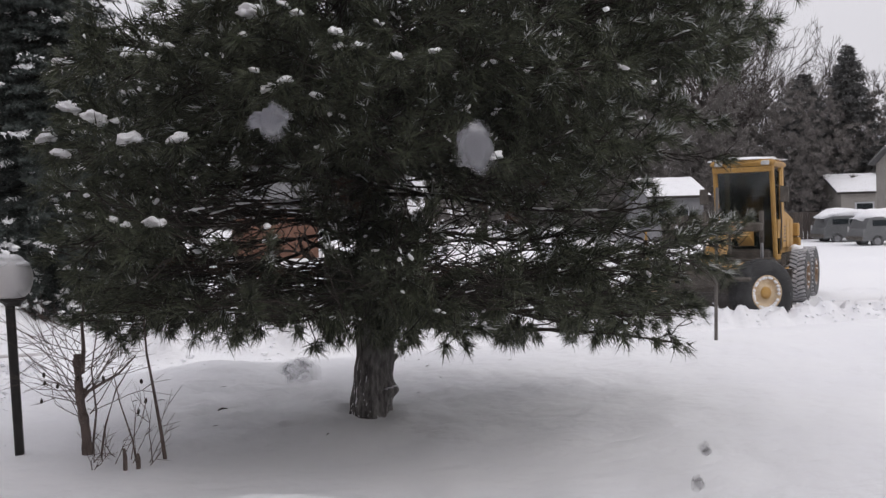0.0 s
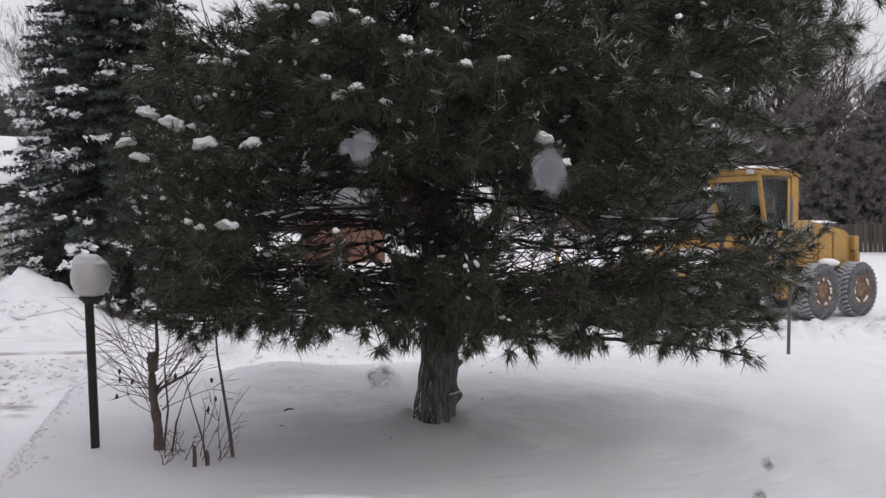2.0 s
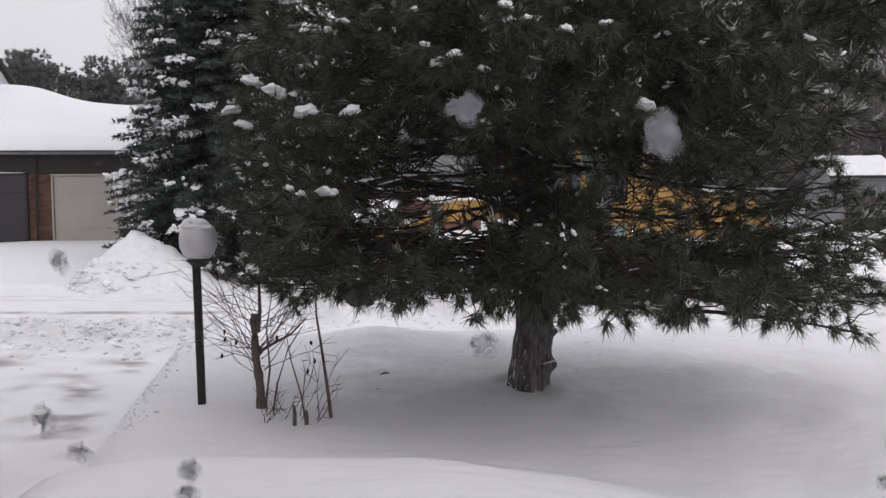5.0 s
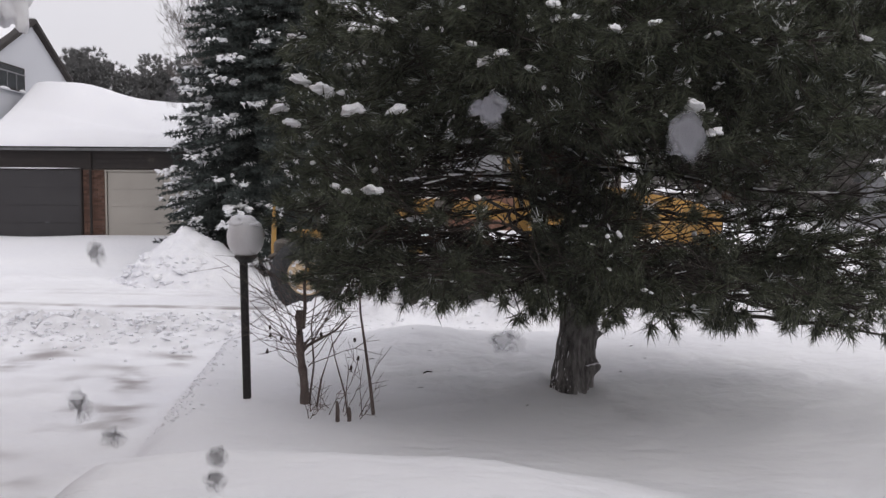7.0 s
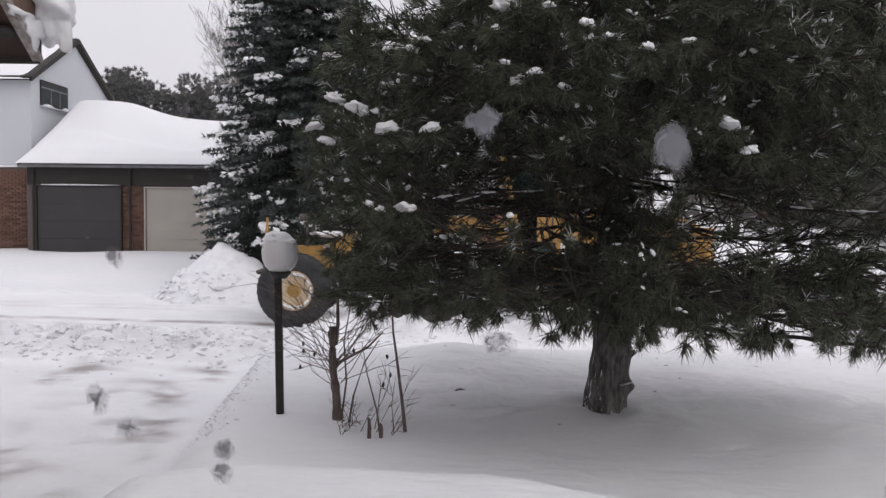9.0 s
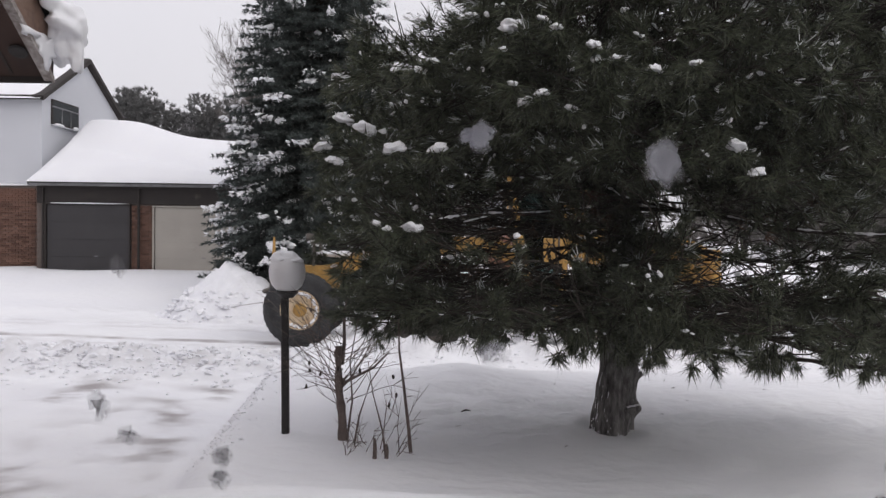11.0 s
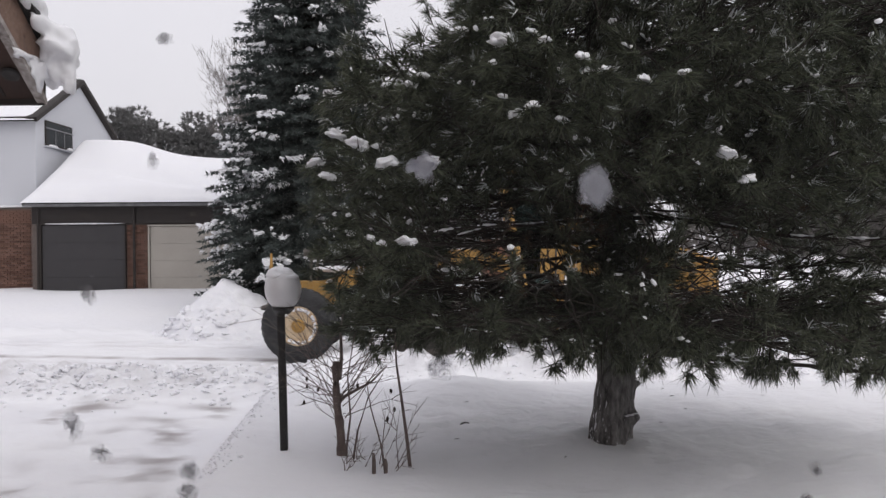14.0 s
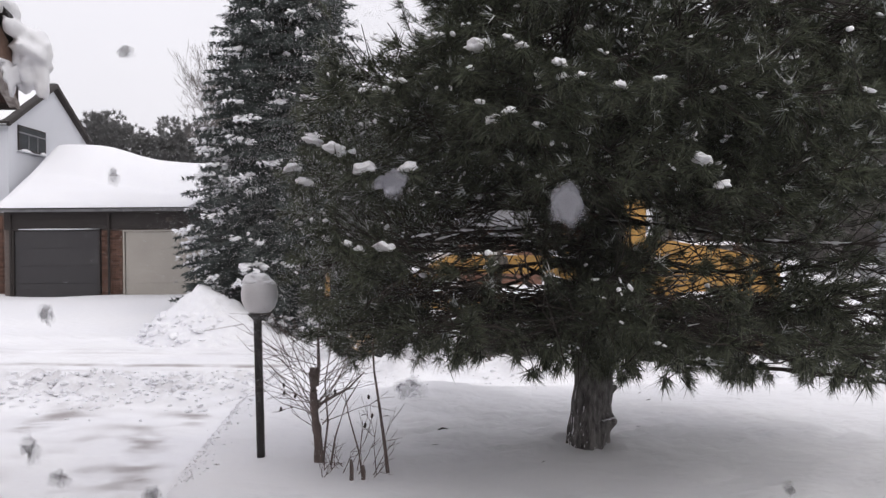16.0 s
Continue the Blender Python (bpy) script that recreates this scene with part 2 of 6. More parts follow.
SOFFIT = surface("brown_soffit_boards", (0.035, 0.02, 0.016), (0.075, 0.043, 0.033), 2.5, 0.75, 0.3, 30.0, stretch=(6, 0.6, 1))
FASCIA = surface("weathered_brown_fascia", (0.085, 0.05, 0.038), (0.26, 0.17, 0.13), 3.0, 0.75, 0.4, 30.0, fine=0.5)
FROSTED = surface("frosted_board", (0.1, 0.07, 0.055), (0.6, 0.57, 0.55), 9.0, 0.8, 0.5, 30.0, fine=0.5)
WOODSTAKE = surface("weathered_stake", (0.1, 0.092, 0.086), (0.19, 0.172, 0.158), 9.0, 0.9, 0.3, 60.0, stretch=(1, 1, 0.2))
VANPAINT = surface("grey_van_paint", (0.096, 0.099, 0.102), (0.132, 0.135, 0.138), 2.0, 0.35, 0.05, 30.0, spec=0.5)
# brown scrub, its colour raised to stand in for haze from falling snow
HEDGE = surface("brown_leafless_brush", (0.125, 0.115, 0.108), (0.25, 0.23, 0.22), 0.4, 0.95, 0.0, 3.0)
FENCE = surface("dark_fence_boards", (0.06, 0.05, 0.045), (0.1, 0.085, 0.075), 3.0, 0.9, 0.3, 40.0, per="object")
PLASTER = surface("room_plaster", (0.3, 0.29, 0.28), (0.36, 0.35, 0.33), 2.0, 0.9, 0.1, 60.0)
PANE = glass("window_glass", (0.985, 0.99, 0.99), 0.012, 0.0, 0.0042)
FLAKE = flake("wet_snowflake", (0.8, 0.8, 0.84), 0.62)
THINFLAKE = flake("melted_snowflake", (0.7, 0.7, 0.74), 0.2)
SPECK = flake("dirty_wet_speck", (0.42, 0.41, 0.42), 0.36, 0.95)


# ---- mesh tools ----
class Shape:
    """Vertices and faces of one mesh, gathered from simple solids."""

    def __init__(self):
        self.v, self.f = [], []

    def add(self, verts, faces, m=None):
        base = len(self.v)
        self.v.extend([tuple(m @ Vector(p)) for p in verts] if m is not None else [tuple(p) for p in verts])
        self.f.extend([tuple(i + base for i in face) for face in faces])
        return self

    def box(self, c, s, b=0.01, m=None):
        """A box with chamfered edges: centre, size, chamfer."""
        hx, hy, hz = s[0] / 2, s[1] / 2, s[2] / 2
        b = min(b, 0.45 * min(s))
        verts, at = [], {}
        for sx in (-1, 1):
            for sy in (-1, 1):
                for sz in (-1, 1):
                    for ax, p in enumerate(((hx, hy - b, hz - b), (hx - b, hy, hz - b), (hx - b, hy - b, hz))):
                        at[sx, sy, sz, ax] = len(verts)
                        verts.append((c[0] + sx * p[0], c[1] + sy * p[1], c[2] + sz * p[2]))
        faces = []
        ring = ((-1, -1), (1, -1), (1, 1), (-1, 1))
        for ax in range(3):
            for s1 in (-1, 1):
                quad = []
                for p, q in ring:
                    key = [p, q]
                    key.insert(ax, s1)
                    quad.append(at[(*key, ax)])
                faces.append(tuple(quad))
        for ax in range(3):
            o1, o2 = [a for a in range(3) if a != ax]
            for p in (-1, 1):
                for q in (-1, 1):
                    def k(end, which):
                        key = [0, 0, 0]
                        key[ax], key[o1], key[o2] = end, p, q
                        return at[(*key, which)]
                    faces.append((k(-1, o1), k(1, o1), k(1, o2), k(-1, o2)))
        for sx in (-1, 1):
            for sy in (-1, 1):
                for sz in (-1, 1):
                    faces.append(tuple(at[sx, sy, sz, ax] for ax in range(3)))
        return self.add(verts, faces, m)

    def tube(self, points, radii, n=8, caps=True):
        """A round bar along points, with a radius at each."""
        pts = [Vector(p) for p in points]
        rings, up = [], Vector((0, 0, 1))
        for i, p in enumerate(pts):
            d = (pts[min(i + 1, len(pts) - 1)] - pts[max(i - 1, 0)]).normalized()
            side = d.cross(up if abs(d.z) < 0.95 else Vector((1, 0, 0))).normalized()
            top = side.cross(d)
            r = float(radii[i] if isinstance(radii, (list, tuple)) else radii)
            rings.append([p + r * (math.cos(a) * side + math.sin(a) * top) for a in (2 * math.pi * j / n for j in range(n))])
        faces = [(i * n + j, i * n + (j + 1) % n, (i + 1) * n + (j + 1) % n, (i + 1) * n + j) for i in range(len(pts) - 1) for j in range(n)]
        if caps:
            faces += [tuple(range(n))[::-1], tuple(range((len(pts) - 1) * n, len(pts) * n))]
        return self.add([q for ring in rings for q in ring], faces)

    def lathe(self, profile, n=24, m=None, caps=True):
        """A body turned about z, from pairs of radius and height."""
        verts = [(r * math.cos(a), r * math.sin(a), z) for r, z in profile for a in (2 * math.pi * j / n for j in range(n))]
        faces = [(i * n + j, i * n + (j + 1) % n, (i + 1) * n + (j + 1) % n, (i + 1) * n + j) for i in range(len(profile) - 1) for j in range(n)]
        if caps:
            faces += [tuple(range(n))[::-1], tuple(range((len(profile) - 1) * n, len(profile) * n))]
        return self.add(verts, faces, m)

    def prism(self, outline, lo, hi, axis=1, m=None):
        """An outline in the plane across the axis, drawn out from lo to hi."""
        def put(p, h):
            q = list(p)
            q.insert(axis, h)
            return tuple(q)
        n = len(outline)
        verts = [put(p, lo) for p in outline] + [put(p, hi) for p in outline]
        faces = [tuple(range(n)), tuple(range(n, 2 * n))[::-1]] + [(i, i + n, (i + 1) % n + n, (i + 1) % n) for i in range(n)]
        return self.add(verts, faces, m)

    def lump(self, c, r, seed=0, rough=0.25, level=2, flat=0.0):
        """An uneven rounded lump; flat: how far its underside is pressed level."""
        bm = bmesh.new()
        bmesh.ops.create_icosphere(bm, subdivisions=level, radius=1.0)
        verts = []
        for v in bm.verts:
            k = 1 + rough * noise.noise(v.co * 1.6 + Vector((seed * 3.1, seed * 1.7, seed)))
            p = Vector((v.co.x * r[0], v.co.y * r[1], v.co.z * r[2])) * k
            if p.z < 0:
                p.z *= 1 - flat
            verts.append(p + Vector(c))
        faces = [tuple(v.index for v in f.verts) for f in bm.faces]
        bm.free()
        return self.add(verts, faces)

    def mesh(self, name, smooth=False):
        me = bpy.data.meshes.new(name)
        me.from_pydata([tuple(p) for p in self.v], [], self.f)
        bm = bmesh.new()
        bm.from_mesh(me)
        if len(self.f) < 20000:
            bmesh.ops.recalc_face_normals(bm, faces=bm.faces)
        bm.to_mesh(me)
        bm.free()
        if smooth:
            me.polygons.foreach_set("use_smooth", [True] * len(me.polygons))
        return me


def part(name, shape, material, parent=None, label="", smooth=False, m=None, kind=""):
    """One mesh object, under a thing or a part of it."""
    me = shape if isinstance(shape, bpy.types.Mesh) else shape.mesh(name, smooth)
    ob = new(name, me)
    if material and not me.materials:
        me.materials.append(material)
    if parent:
        ob.parent = parent
    if m is not None:
        ob.matrix_basis = m
    return tagged(ob, label, kind=kind)


def thing(name, m, label, category, group="", kind=""):
    ob = new(name)
    ob.matrix_basis = m
    ob.empty_display_size = 0.2
    return tagged(ob, label, category, group, kind)


def raw_mesh(name, verts, faces, smooth=False):
    """A mesh straight from arrays (all faces with the same number of corners)."""
    verts, faces = np.asarray(verts, np.float32), np.asarray(faces, np.int32)
    me = bpy.data.meshes.new(name)
    me.vertices.add(len(verts))
    me.vertices.foreach_set("co", verts.ravel())
    k = faces.shape[1]
    me.loops.add(faces.size)
    me.loops.foreach_set("vertex_index", faces.ravel())
    me.polygons.add(len(faces))
    me.polygons.foreach_set("loop_start", np.arange(len(faces), dtype=np.int32) * k)
    me.polygons.foreach_set("loop_total", np.full(len(faces), k, np.int32))
    me.polygons.foreach_set("use_smooth", np.full(len(faces), smooth))
    me.update(calc_edges=True)
    return me


def unit(a):
    return a / np.maximum(np.linalg.norm(a, axis=-1, keepdims=True), 1e-9)


def needle_mesh(name, roots, ways, per, length, width, spread, rng):
    """Tufts of needles: each a slim blade from its root, spread about the tuft's way."""
    roots, ways = np.repeat(roots, per, 0), np.repeat(ways, per, 0)
    n = len(roots)
    way = unit(ways + spread * rng.normal(size=(n, 3)))
    side = unit(np.cross(way, rng.normal(size=(n, 3))))
    ln = length * rng.uniform(0.65, 1.15, (n, 1))
    start = roots + way * ln * 0.05 + rng.normal(size=(n, 3)) * 0.012
    wd = width * rng.uniform(0.7, 1.3, (n, 1))
    tip = start + way * ln
    tip[:, 2] -= 0.12 * ln[:, 0] * rng.uniform(0, 1, n)
    verts = np.stack([start - side * wd / 2, start + side * wd / 2, tip], 1).reshape(-1, 3)
    return raw_mesh(name, verts, np.arange(3 * n).reshape(-1, 3))


def tubes_mesh(name, lines, n=4, smooth=True):
    """Many slim bars in one mesh: each line a pair of point array and radius array."""
    vs, fs, base = [], [], 0
    ang = np.arange(n) * 2 * np.pi / n
    for pts, rad in lines:
        pts, rad = np.asarray(pts, float), np.asarray(rad, float)
        d = unit(np.gradient(pts, axis=0))
        ref = np.where(np.abs(d[:, 2:3]) < 0.9, np.array([[0, 0, 1.0]]), np.array([[1.0, 0, 0]]))
        side = unit(np.cross(d, ref))
        top = np.cross(side, d)
        ring = pts[:, None] + rad[:, None, None] * (np.cos(ang)[None, :, None] * side[:, None] + np.sin(ang)[None, :, None] * top[:, None])
        vs.append(ring.reshape(-1, 3))
        k = len(pts)
        i, j = np.meshgrid(np.arange(k - 1), np.arange(n), indexing="ij")
        j2 = (j + 1) % n
        fs.append((np.stack([i * n + j, i * n + j2, (i + 1) * n + j2, (i + 1) * n + j], -1).reshape(-1, 4)) + base)
        base += k * n
    return raw_mesh(name, np.concatenate(vs), np.concatenate(fs), smooth)


def lumps_mesh(name, centres, radii, rng, squash=0.6, smooth=True, tilt=0.0):
    """Many small snow lumps in one mesh, each with an outline of its own."""
    bm = bmesh.new()
    bmesh.ops.create_icosphere(bm, subdivisions=1, radius=1.0)
    ico = np.array([v.co for v in bm.verts])
    tri = np.array([[v.index for v in f.verts] for f in bm.faces])
    bm.free()
    n = len(centres)
    k = 1 + 0.28 * rng.normal(size=(n, len(ico), 1)).clip(-1.5, 1.5)
    off = ico[None] * k * np.asarray(radii)[:, None, :] * np.array([1, 1, squash])
    if tilt:
        a, b = rng.normal(size=(2, n, 1)) * tilt
        x, y, z = off[..., 0], off[..., 1], off[..., 2]
        x, z = x * np.cos(a) - z * np.sin(a), x * np.sin(a) + z * np.cos(a)
        y, z = y * np.cos(b) - z * np.sin(b), y * np.sin(b) + z * np.cos(b)
        off = np.stack([x, y, z], -1)
    verts = centres[:, None] + off
    faces = tri[None] + (np.arange(n) * len(ico))[:, None, None]
    return raw_mesh(name, verts.reshape(-1, 3), faces.reshape(-1, 3), smooth)


# ---- ground ----
def smooth(a, b, x):
    t = np.clip((x - a) / (b - a), 0, 1)
    return t * t * (3 - 2 * t)


def road_z(x):
    """Height of the packed road, which falls gently towards +x."""
    return -0.5 - 0.018 * (np.clip(x, -14, 14) + 3)


def waves(x, y, seed, scale):
    """A cheap smooth random surface, about -1 to 1."""
    rng = np.random.default_rng(seed)
    out = 0
    for _ in range(7):
        a, k, p = rng.uniform(0, 2 * np.pi), rng.uniform(0.6, 1.8) / scale, rng.uniform(0, 6.28)
        out = out + np.sin((x * np.cos(a) + y * np.sin(a)) * k * 2 * np.pi + p)
    return out / 3.5


def ground_z(x, y):
    """The snow surface: yard, driveway, ploughed road, windrows, and the rise to the houses."""
    rz = road_z(x)
    drive = smooth(-1.75, -2.15, x + 0.09 * (y - 8)) * smooth(-9.6, -9.0, x)
    near = 0.03 * waves(x, y, 3, 4.0) + 0.012 * waves(x, y, 4, 1.1) - 0.2 * drive - 0.03 * np.clip(y - 4, 0, 6) * drive
    near = near + 0.32 * smooth(5.35, 4.3, y + 0.1 * np.abs(x + 0.9)) * smooth(-2.6, -1.6, x) * smooth(2.6, 0.2, x)
    near = near + 0.16 * np.exp(-(((x - 0.1) / 0.8) ** 2 + ((y - 9.3) / 0.7) ** 2)) + 0.07 * np.exp(-(((x - 1.2) ** 2 + (y - 7.0) ** 2) / 0.5))
    far = 0.2 + 0.03 * waves(x, y, 9, 5.0) + 0.35 * smooth(30, 80, y)
    z = near + (rz - near) * smooth(9.6, 13.4, y)
    z = z + (far - z) * smooth(19.4, 25.0, y)
    z = z - (0.5 + 0.65 * smooth(14, 30, x)) * smooth(8, 14, x) * smooth(19, 30, y)
    # windrow left by the blade along the near edge, broken and broad across the driveway
    left = smooth(-1.5, -2.6, x)
    crest = 14.1 - 1.7 * left
    row = np.exp(-(((y - crest) / (0.45 + 0.75 * left)) ** 2)) * (0.3 - 0.06 * left + 0.1 * smooth(5.5, 7.5, x))
    z = z + row * (1 + 0.35 * waves(x, y, 12, 0.7) + 0.25 * waves(x, y, 13, 0.3))
    z = z + 0.06 * np.exp(-(((y - 19.6) / 0.5) ** 2)) * (1 + 0.5 * waves(x, y, 14, 0.8))
    # ruts on the road
    onroad = smooth(14.6, 15.0, y) * smooth(19.4, 18.8, y)
    for c in (15.2, 15.68, 17.4, 17.95):
        z = z - 0.035 * onroad * np.exp(-(((y - c - 0.04 * np.sin(x * 0.6)) / 0.12) ** 2))
    z = z + onroad * 0.006 * waves(x * 0.3, y, 15, 0.25)
    return z


def axis_steps(lo, hi, step, reach):
    """Even steps from lo to hi, then ever wider ones out to the reach on both sides."""
    mid = np.arange(lo, hi + step / 2, step)
    grow = step * 1.35 ** np.arange(1, 40)
    out = np.cumsum(grow)
    out = out[out < reach]
    return np.concatenate([lo - out[::-1], mid, hi + out])


def build_ground():
    xs, ys = axis_steps(-15, 19, 0.1, 900), axis_steps(1.0, 21.5, 0.085, 900)
    gx, gy = np.meshgrid(xs, ys)
    gz = ground_z(gx, gy)
    # crumbled snow in the windrows
    rub = np.exp(-(((gy - 12.5) / 1.2) ** 2)) * smooth(-1.6, -2.8, gx) + 0.7 * np.exp(-(((gy - 14.1) / 0.5) ** 2)) * smooth(-2.0, -1.0, gx)
    rng = np.random.default_rng(8)
    gz = gz + rub * (0.035 * rng.normal(size=gz.shape) + 0.04 * waves(gx, gy, 21, 0.35)) * (np.abs(gx) < 22)
    # settled tracks and pocks in the yard
    shade = np.exp(-(((gx - 0.6) / 2.6) ** 2 + ((gy - 7.6) / 1.9) ** 2))
    gz = gz + shade * (0.013 * rng.normal(size=gz.shape) + 0.009 * waves(gx * 0.5, gy, 34, 0.3) + 0.006 * waves(gx, gy, 35, 0.6))
    gz = gz + (0.009 * rng.normal(size=gz.shape) + 0.006 * waves(gx * 0.5, gy, 33, 0.3) * smooth(-2.6, -1.9, gx)) * smooth(13, 8, gy) * (0.25 + 0.75 * smooth(6.0, 7.5, gy)) * (np.abs(gx) < 16)
    k, n = len(xs), len(ys)
    i, j = np.meshgrid(np.arange(n - 1), np.arange(k - 1), indexing="ij")
    faces = np.stack([i * k + j, i * k + j + 1, (i + 1) * k + j + 1, (i + 1) * k + j], -1).reshape(-1, 4)
    me = raw_mesh("ground", np.stack([gx, gy, gz], -1).reshape(-1, 3), faces, True)
    lines = sum(np.exp(-(((gy - c - 0.04 * np.sin(gx * 0.6)) / w) ** 2)) for c, w in ((15.05, 0.2), (15.6, 0.09), (15.78, 0.06), (17.4, 0.12), (17.95, 0.12)))
    grit = smooth(14.5, 15.0, gy) * smooth(19.2, 17.8, gy) * (0.1 + np.clip(lines * np.where(gy < 15.3, 0.45, np.where(gy < 16, 1.25, 0.3)), 0, 1))
    drive = smooth(-2.0, -2.5, gx + 0.09 * (gy - 8)) * smooth(-9.0, -8.4, gx) * smooth(11.6, 10.2, gy)
    lanes = np.exp(-(((gx + 3.15 - 0.1 * (gy - 7.5)) / 0.4) ** 2)) + 0.8 * np.exp(-(((gx + 2.45 - 0.1 * (gy - 7)) / 0.3) ** 2)) * smooth(8.6, 7.4, gy) + np.exp(-(((gx + 4.7 - 0.1 * (gy - 8)) / 0.5) ** 2))
    grit = grit + drive * (0.06 + 1.5 * np.clip(lanes, 0, 1) * np.clip(1.3 * waves(gx * 1.1, gy * 0.8, 79, 1.0) + 0.1, 0, 1)) + 0.32 * rub + 0.06 * smooth(8, 11, gy) * smooth(14, 12, gy)
    attr = me.attributes.new("grit", "FLOAT", "POINT")
    attr.data.foreach_set("value", np.clip(grit, 0, 1).ravel().astype(np.float32))
    part("ground", me, SNOW_GROUND, label="snow-covered yard and ploughed street with wheel ruts", kind="structure")["category"] = "ground"


build_ground()


def snow_crumbs():
    """Chunks of broken snow on the windrows."""
    rng = np.random.default_rng(31)
    n = 5700
    x = np.concatenate([rng.uniform(-13, -2.0, 4200), rng.uniform(-1.5, 18, 1000), np.zeros(500)])
    y = np.concatenate([rng.normal(12.4, 0.7, 4200), rng.normal(14.0, 0.3, 1000), rng.uniform(6.2, 9.8, 500)])
    r = rng.uniform(0.015, 0.042, n) * rng.uniform(0.6, 1.4, n)
    x[5200:] = -1.72 - 0.08 * (y[5200:] - 6.5) + 0.1 * rng.normal(size=500)
    r[5200:] *= 0.3
    c = np.stack([x, y, ground_z(x, y) + 0.1 * r], -1)
    me = lumps_mesh("snow_crumbs", c, np.stack([r * rng.uniform(0.8, 1.5, n), r, r], -1), rng, 0.7, False)
    tagged(part("snow_crumbs", me, SNOW_ROUGH, kind="stuff"), "broken snow chunks along the ploughed windrow", "snow")


snow_crumbs()


def needle_litter():
    """Fallen needles and twig ends on the snow below the pine."""
    rng = np.random.default_rng(41)
    lines = []
    for _ in range(24):
        x, y = rng.normal(0.9, 1.2), rng.normal(8.2, 0.9)
        a, ln = rng.uniform(0, 6.28), rng.uniform(0.012, 0.032)
        z = float(ground_z(np.array(x), np.array(y))) + 0.012
        d = np.array([math.cos(a), math.sin(a), 0.0]) * ln
        p = np.array([x, y, z])
        lines.append((np.array([p - d, p + np.array([0, 0, 0.004]), p + d]), np.array([0.0015, 0.0035, 0.0015]) * rng.uniform(0.6, 1.5)))
    tagged(part("needle_litter", tubes_mesh("needle_litter", lines, 4), TWIG, kind="stuff"), "fallen needles and twig ends on the snow", "litter")


needle_litter()


def snow_pile():
    """The heap of cleared snow beside the far driveway."""
    th = thing("snow_pile", pose(-4.95, 19.8, -0.45), "heap of cleared white snow with crumbly flanks", "snow pile")
    rng = np.random.default_rng(2)
    u = np.linspace(-2.6, 2.6, 80)
    gx, gy = np.meshgrid(u, u)
    d = np.sqrt((gx / np.where(gx < 0, 1.35, 1.75)) ** 2 + (gy / 1.5) ** 2)
    gz = 1.22 * np.clip(1 - d, 0, 1) ** 0.85 + 0.05 * waves(gx, gy, 5, 0.5) * (d < 1.05) + 0.02 * rng.normal(size=gx.shape) * (d < 1.05)
    gz = np.where(d > 1.05, -0.12, gz)
    i, j = np.meshgrid(np.arange(79), np.arange(79), indexing="ij")
    faces = np.stack([i * 80 + j, i * 80 + j + 1, (i + 1) * 80 + j + 1, (i + 1) * 80 + j], -1).reshape(-1, 4)
    keep = (d.ravel()[faces] < 1.3).all(1)
    part("heap", raw_mesh("heap", np.stack([gx, gy, gz], -1).reshape(-1, 3), faces[keep], True), SNOW_ROUGH, th)
    n = 170
    a, q = rng.uniform(2.2, 6.6, n), rng.uniform(0.55, 1.08, n)
    cx, cy = np.cos(a) * q * 1.4, np.sin(a) * q * 1.5
    r = rng.uniform(0.03, 0.09, n)
    me = lumps_mesh("chunks", np.stack([cx, cy, 1.22 * np.clip(1 - q, 0, 1) ** 0.85 + 0.02], -1), np.stack([r * 1.3, r, r], -1), rng, 0.8, False)
    part("chunks", me, SNOW_ROUGH, th, kind="stuff")


snow_pile()


# ---- the pine in the yard ----
TREE = np.array([1.25, 6.95, 0.0])


def crown_radius(z, az):
    """The crown reaches farther on its +x side than towards the spruce."""
    right = np.interp(z, [0.5, 0.8, 1.0, 1.4, 1.6, 1.75, 2.1, 2.3, 2.5, 2.9, 3.6, 5.0, 7.0, 9.6], [1.9, 2.3, 2.6, 2.75, 2.55, 2.2, 2.3, 2.65, 2.95, 3.25, 3.2, 2.4, 1.4, 0.25])
    left = np.interp(z, [0.5, 0.9, 1.4, 2.0, 2.5, 2.8, 3.0, 3.3, 3.6, 5.0, 7.0, 9.6], [1.6, 1.9, 2.25, 2.3, 2.2, 1.75, 1.35, 1.25, 1.45, 1.35, 1.0, 0.25])
    w = 0.5 + 0.5 * np.cos(az)
    return left + (right - left) * w


def limb_line(z0, az, length, rise, sag, k=12, wild=1.0):
    """A limb in the tree's space: out from the stem, sagging, winding, its end turned up."""
    s = np.linspace(0.0, 1.0, k)
    bend = az + (0.25 * np.sin(3 * az + z0) * s + 0.12 * np.sin(6 * s + 17 * z0)) * wild
    x, y = length * s * np.cos(bend), length * s * np.sin(bend)
    z = z0 + length * (rise * s - sag * s**2 + 0.75 * sag * s**3.2)
    z = z + wild * length * (0.035 * np.sin(5 * s + 23 * z0 + 2 * az) + 0.014 * np.sin(13 * s + 31 * z0)) * s**0.6
    return np.stack([x + 0.04 * np.sin(9 * s + az), y + 0.04 * np.cos(8 * s + az), z], -1)


